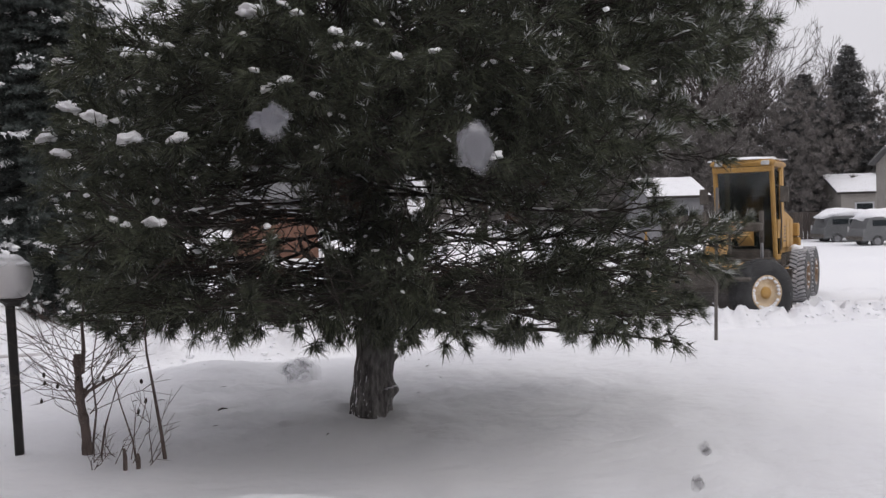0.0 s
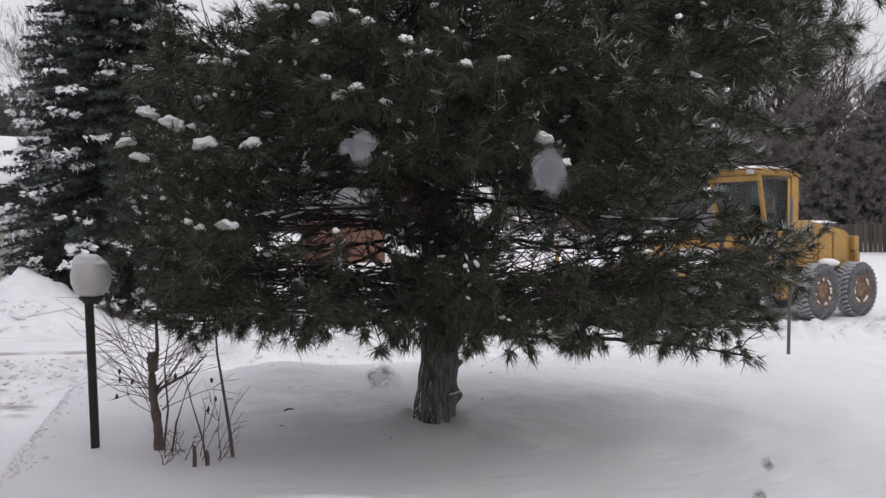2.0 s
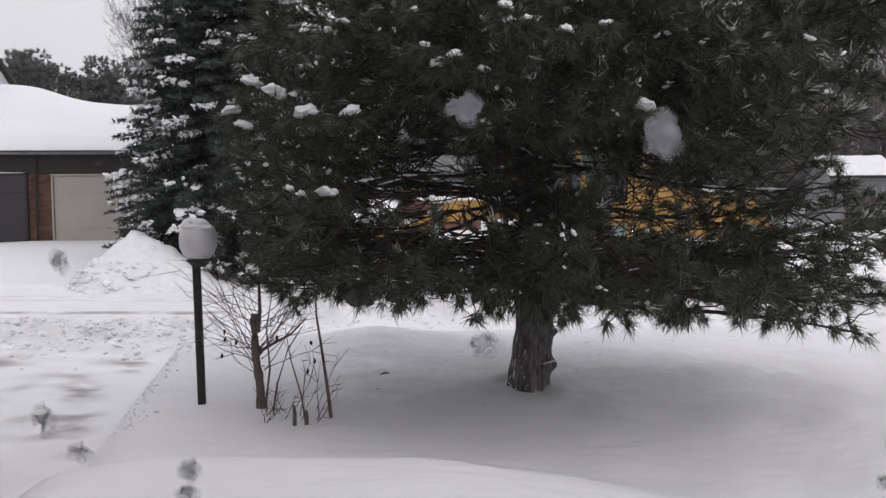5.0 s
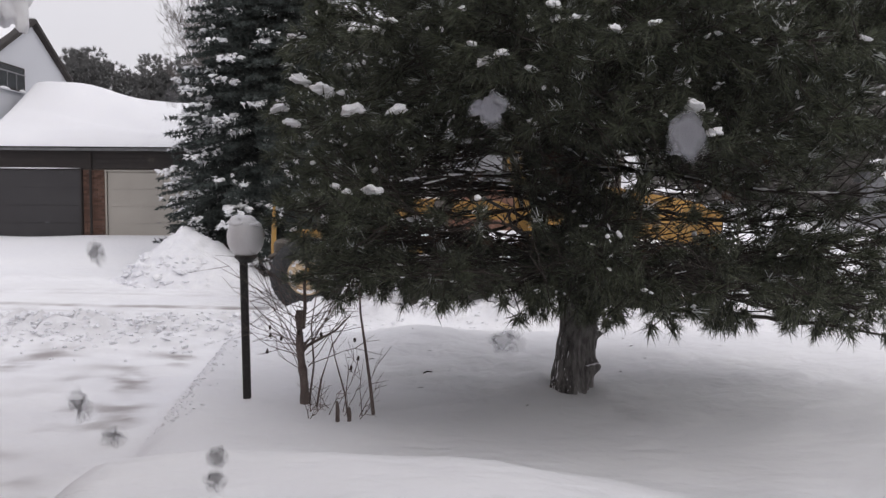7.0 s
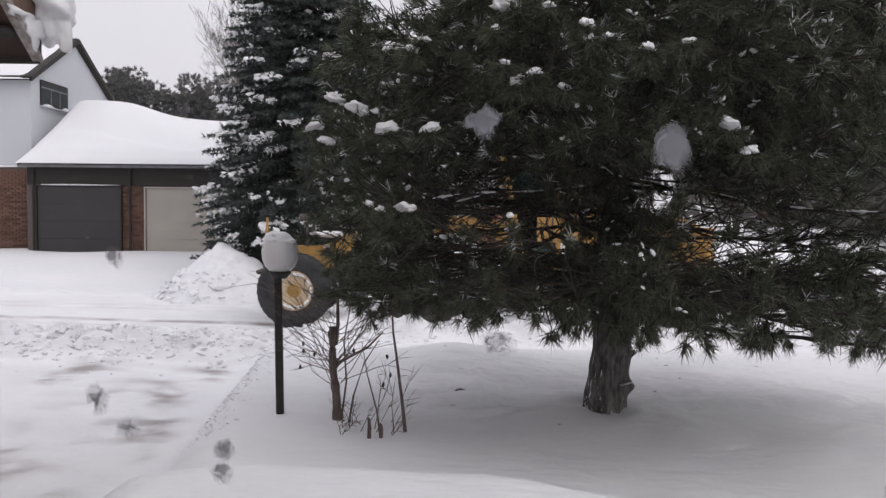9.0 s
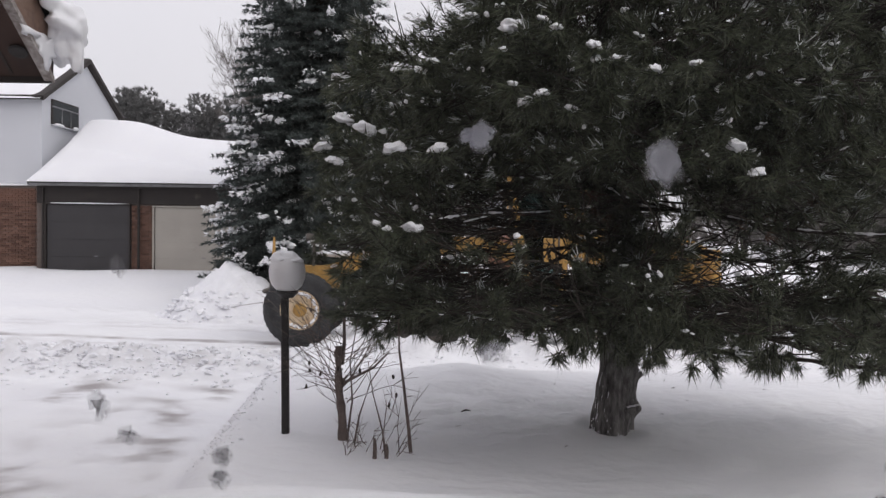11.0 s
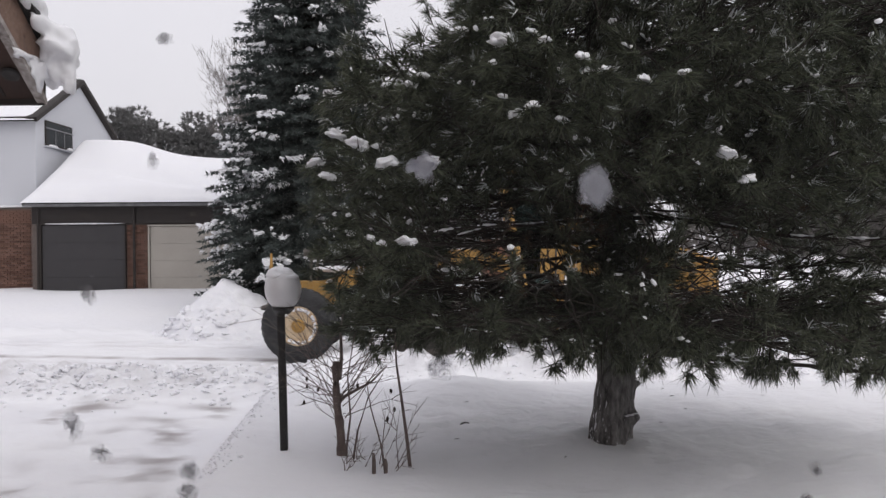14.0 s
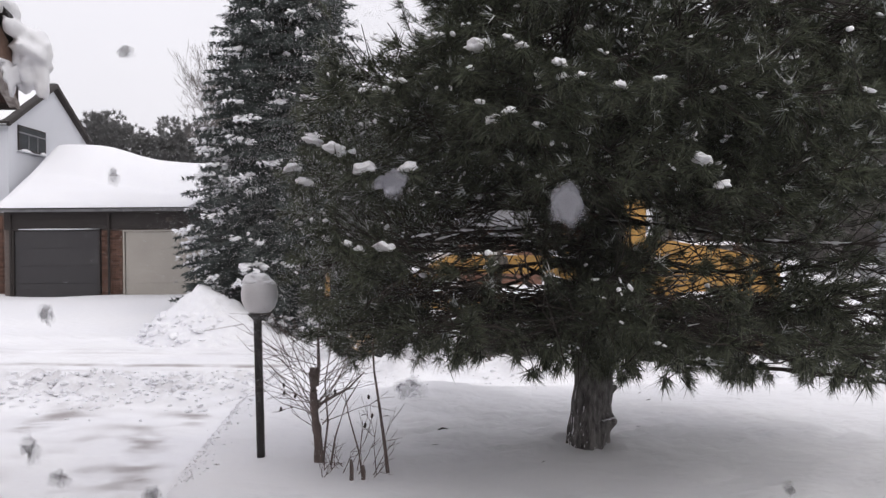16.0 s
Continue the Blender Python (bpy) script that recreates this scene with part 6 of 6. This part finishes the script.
# ---- distance ----
def far_house(x, y, z, wide, deep, wall_h, roof_h, turn, wall_mat, label, ridge_x=True):
    th = thing("far_house", pose(x, y, z, 0, 0, turn), label, "house")
    part("wall", Shape().box((0, 0, wall_h / 2 - 0.3), (wide, deep, wall_h + 0.6), 0.02), wall_mat, th)
    w, d = wide / 2 + 0.4, deep / 2 + 0.4
    outline = [(-d, wall_h), (0, wall_h + roof_h), (d, wall_h), (d, wall_h - 0.15), (0, wall_h + roof_h - 0.15), (-d, wall_h - 0.15)]
    if ridge_x:
        part("roof", Shape().prism(outline, -w, w, 0), SHINGLE, th)
        part("roof_snow", snow_sheet(-w, w, -d - 0.05, 0.05, lambda a, b: wall_h + (b + d) * roof_h / d, lambda a, b: 0.16 + 0.05 * waves(a, b, 7, 2.0), 26), SNOW, th, "", True)
        part("gable", Shape().prism([(-d + 0.4, wall_h - 0.1), (0, wall_h + roof_h - 0.2), (d - 0.4, wall_h - 0.1)], -w + 0.4, w - 0.4, 0), wall_mat, th)
    else:
        part("roof", Shape().prism([(-w, wall_h), (0, wall_h + roof_h), (w, wall_h), (w, wall_h - 0.15), (0, wall_h + roof_h - 0.15), (-w, wall_h - 0.15)], -d, d, 1), SHINGLE, th)
    part("eave_board", Shape().box((0, -d, wall_h - 0.1), (2 * w, 0.05, 0.18), 0.01), TRIM, th)
    for q in (-0.28, 0.12):
        win = part("window", Shape().box((q * wide, -deep / 2 - 0.02, wall_h * 0.55), (wide * 0.18, 0.08, wall_h * 0.38), 0.01), SIDING, th)
        part("pane", Shape().box((q * wide, -deep / 2 - 0.07, wall_h * 0.55), (wide * 0.15, 0.02, wall_h * 0.32), 0.004), CABGLASS, win)
    return th


def van(x, y, z, turn, length, height, label, seed):
    th = thing("parked_van", pose(x, y, z, 0, 0, turn), label, "van", "parked vans")
    L, h = length / 2, height
    side = [(-L, 0.35), (-L, 0.95), (-L + 0.15, 1.05), (-L + 0.35, h - 0.1), (-L + 0.7, h), (L - 1.9, h), (L - 1.1, 1.08), (L - 0.15, 0.92), (L, 0.75), (L, 0.35)]
    part("body", Shape().prism(side, -0.9, 0.9, 1), VANPAINT, th)
    for x0, x1 in ((-L + 0.55, -L + 1.55), (-L + 1.65, -L + 2.6)):
        for y in (0.905, -0.905):
            part("window", Shape().box(((x0 + x1) / 2, y, (h + 1.02) / 2), (x1 - x0, 0.02, h - 1.36), 0.006), CABGLASS, th)
    for wx in (-L + 0.85, L - 0.9):
        for y in (0.8, -0.8):
            wh = part("wheel", Shape().lathe([(0.2, -0.1), (0.33, -0.1), (0.34, 0.1), (0.2, 0.1)], 20, pose(wx, y, 0.33, 90, 0, 0)), RUBBER, th, smooth=True)
            part("rim", Shape().lathe([(0.2, -0.11), (0.19, 0.11), (0.0, 0.11)], 16, pose(wx, y, 0.33, 90, 0, 0)), GREYMETAL, wh)
    part("bumper", Shape().box((-L - 0.03, 0, 0.5), (0.12, 1.8, 0.22), 0.03), DARKMETAL, th)
    part("tail_light", Shape().box((-L + 0.02, 0.78, 1.0), (0.06, 0.12, 0.3), 0.01), LAMPOFF, th)
    part("roof_snow", Shape().lump((-L * 0.28, 0, h - 0.02), (L * 0.8, 0.86, 0.5), seed, 0.45, 3, 0.6).lump((L - 0.9, 0, 1.02), (0.7, 0.8, 0.14), seed + 3, 0.3, 3, 0.7), SNOW, th, "thick snow on roof and bonnet", True)


far_house(32.7, 56.3, -0.75, 3.6, 7.0, 3.1, 1.3, -14, GREYWALL, "grey bungalow with a snowy roof behind the pine")
far_house(55.0, 60.0, -0.9, 8.0, 8.0, 3.3, 1.5, -25, BEIGEWALL, "beige house with a grey snowy roof")
far_house(47.4, 47.0, -0.9, 5.0, 6.0, 5.2, 1.0, -25, BEIGEWALL, "tall beige house with a snow-edged roof")
van(38.6, 41.0, float(ground_z(np.array(38.6), np.array(41.0))) - 0.08, -14, 4.5, 1.7, "grey parked van under thick snow", 3)
van(39.8, 45.6, float(ground_z(np.array(39.8), np.array(45.6))) - 0.08, -14, 4.5, 1.7, "dark grey parked van under thick snow", 5)
for n, (x, y, h) in enumerate(((34.0, 73.0, 27.0), (38.0, 67.0, 25.0), (45.0, 71.0, 25.0), (54.0, 77.0, 24.0), (23.0, 68.0, 24.0), (58.5, 74.5, 26.0), (46.0, 69.0, 24.0), (51.0, 76.0, 26.0))):
    bare_tree((x, y, -0.5), h, 50 + n, group="far bare trees", thin=0.016, levels=6, spread=0.45, mat=DARKBARK)
bare_tree((-9.2, 40.0, 0.3), 14.0, 71, spread=0.36, levels=7, first=0.25, group="far bare trees", thin=0.006, girth=0.005)
# far conifers and grove wear the paled needles, haze put into their colour
conifer((56.4, 65.0, -0.5), 16.2, 5.4, "dark conifer with patches of snow", 21, 0.8, 0.6, HAZEGREEN, "conifer", 0.4)
conifer((61.0, 59.0, 0.0), 12.0, 4.4, "dark conifer with patches of snow", 22, 0.8, 0.6, HAZEGREEN, "conifer", 0.4)
conifer((52.6, 66.0, 0.0), 13.4, 5.8, "broad dark conifer with patches of snow", 23, 0.8, 0.6, HAZEGREEN, "conifer", 0.4)
brush("far_thicket", 24, 66, 61, 72, 0.0, 11.8, 61, 15000, HEDGE, "dense grey-brown thicket behind the street", 0.085, 2.0, 0.3)
brush("far_evergreens", -29, -13, 58, 62, 0.4, 9.8, 62, 18000, HAZEGREEN, "evergreen grove paled by haze behind the town house", 0.05, 1.4, 0.24, 0.4)
brush("far_woods", -90, 130, 88, 110, 0.0, 8.0, 63, 6000, HEDGE, "hazy line of leafless woods along the horizon", 0.28, 3.0)
fence = thing("board_fence", pose(37.5, 49.0, -0.8, 0, 0, -16), "dark board fence behind the parked vans", "fence")
for q in range(40):
    part("board", Shape().box((q * 0.3 - 8.0, 0, 0.9), (0.27, 0.03, 1.8), 0.006), FENCE, fence)



# ---- brickwork, the nearest pieces singly ----
bricks(lower_wall, -14.6, -12.6, 26.96, 0.2, 2.62, 300)
bricks(garage_wall, -9.46, -8.82, 26.085, 0.1, 2.14, 300)


# ---- powder snow shaken from the boughs ----
def powder(seed, count, wide, tall):
    """A loose plume of fine snow grains, drawn out downwards."""
    rng = np.random.default_rng(seed)
    c = rng.normal(size=(count, 3)) * np.array([wide, 0.35, tall])
    c[:, 0] += 0.25 * c[:, 2] + 0.12 * np.sin(4 * c[:, 2])
    way = unit(rng.normal(size=(count, 3)))
    side = unit(np.cross(way, rng.normal(size=(count, 3)))) * rng.uniform(0.0008, 0.0019, (count, 1))
    way = way * np.linalg.norm(side, axis=1, keepdims=True)
    verts = np.stack([c - side - way, c + side - way, c + side + way, c - side + way], 1).reshape(-1, 3)
    ob = part("powder_snow", raw_mesh("powder_snow", verts, np.arange(4 * count).reshape(-1, 4)), SNOW, kind="stuff")
    return tagged(ob, "fine powder snow drifting down from the boughs", "snow")


plumes = [powder(81, 55000, 0.45, 0.8), powder(82, 24000, 0.32, 0.55)]


# ---- movement ----
GRADER_PATH = [
    (0.0, 9.81, 15.39, 224.0),
    (0.5, 9.36, 15.69, 219.0),
    (1.0, 8.59, 15.82, 214.0),
    (1.5, 7.81, 16.19, 208.5),
    (2.0, 7.17, 16.94, 202.0),
    (2.5, 6.25, 17.48, 195.0),
    (3.0, 5.52, 17.18, 190.0),
    (3.5, 4.15, 16.55, 185.0),
    (4.0, 2.75, 16.42, 182.0),
    (4.5, 1.35, 16.4, 180.0),
    (5.0, 0.2, 16.4, 180.0),
    (5.5, -0.2, 16.4, 180.0),
    (6.0, -0.8, 16.4, 180.0),
    (6.5, -1.25, 16.4, 180.0),
    (7.0, -1.75, 16.4, 180.0),
    (7.5, -2.1, 16.4, 180.0),
    (8.0, -2.35, 16.4, 180.0),
    (8.5, -2.52, 16.4, 180.0),
    (9.5, -2.57, 16.4, 180.0),
    (12.5, -2.57, 16.4, 180.0),
    (14.0, -2.56, 16.4, 180.0),
    (14.5, -2.4, 16.4, 180.0),
    (15.0, -1.95, 16.4, 180.0),
    (15.5, -1.4, 16.4, 180.0),
    (16.0, -1.0, 16.4, 180.0),
]


STEER = ((0.0, 0.5, 1.0, 1.5, 2.0, 3.0, 4.5, 16.0), (-42.0, -40.0, -34.0, -26.0, -16.0, -6.0, 0.0, 0.0))


def grader_at(t):
    """Front axle's place and heading, eased between the known times."""
    rows = np.array(GRADER_PATH)
    ts = rows[:, 0]
    i = int(np.clip(np.searchsorted(ts, t, "right") - 1, 0, len(ts) - 2))
    slope = np.gradient(rows[:, 1:], ts, axis=0)
    h = ts[i + 1] - ts[i]
    u = (t - ts[i]) / h
    a, b = rows[i, 1:], rows[i + 1, 1:]
    return (2 * u**3 - 3 * u**2 + 1) * a + (u**3 - 2 * u**2 + u) * h * slope[i] + (3 * u**2 - 2 * u**3) * b + (u**3 - u**2) * h * slope[i + 1]


def motions():
    times = [0.25 * k for k in range(65)]
    spots = [grader_at(t) for t in times]
    rows, run, rolled = [], 0.0, []
    for n, (t, (x, y, head)) in enumerate(zip(times, spots)):
        c, s = math.cos(radians(head)), math.sin(radians(head))
        zf, zr = float(road_z(x)), float(road_z(x - 6 * c))
        rows.append((t, pose(x, y, zf - 0.02, 0, math.degrees(math.atan2(zr - zf, 6.0)), head)))
        if n:
            px, py, _ = spots[n - 1]
            run += (x - px) * c + (y - py) * s
        rolled.append(run / WHEEL)
    walk(grader, rows)
    for plume, fall in ((plumes[0], ((0.0, -2.3, 6.3, 6.6), (14.8, -2.3, 6.3, 6.6), (15.2, -1.9, 6.2, 5.4), (15.5, -1.45, 6.1, 4.2), (16.0, -0.62, 5.9, 2.35))),
                        (plumes[1], ((0.0, -2.1, 6.9, 5.6), (14.6, -2.1, 6.9, 5.6), (15.0, -1.7, 6.8, 4.3), (15.5, -1.15, 6.6, 2.75), (16.0, -0.35, 6.3, 1.5)))):
        walk(plume, [(t, pose(x, y, z)) for t, x, y, z in fall])
    for wh in front_wheels + rear_wheels:
        at = wh.matrix_basis.translation.copy()
        steer = [radians(float(np.interp(t, STEER[0], STEER[1]))) if wh in front_wheels else 0.0 for t in times]
        walk(wh, [(t, Matrix.Translation(at) @ Matrix.Rotation(s, 4, "Z") @ Matrix.Rotation(a, 4, "Y")) for t, a, s in zip(times, rolled, steer)])


motions()
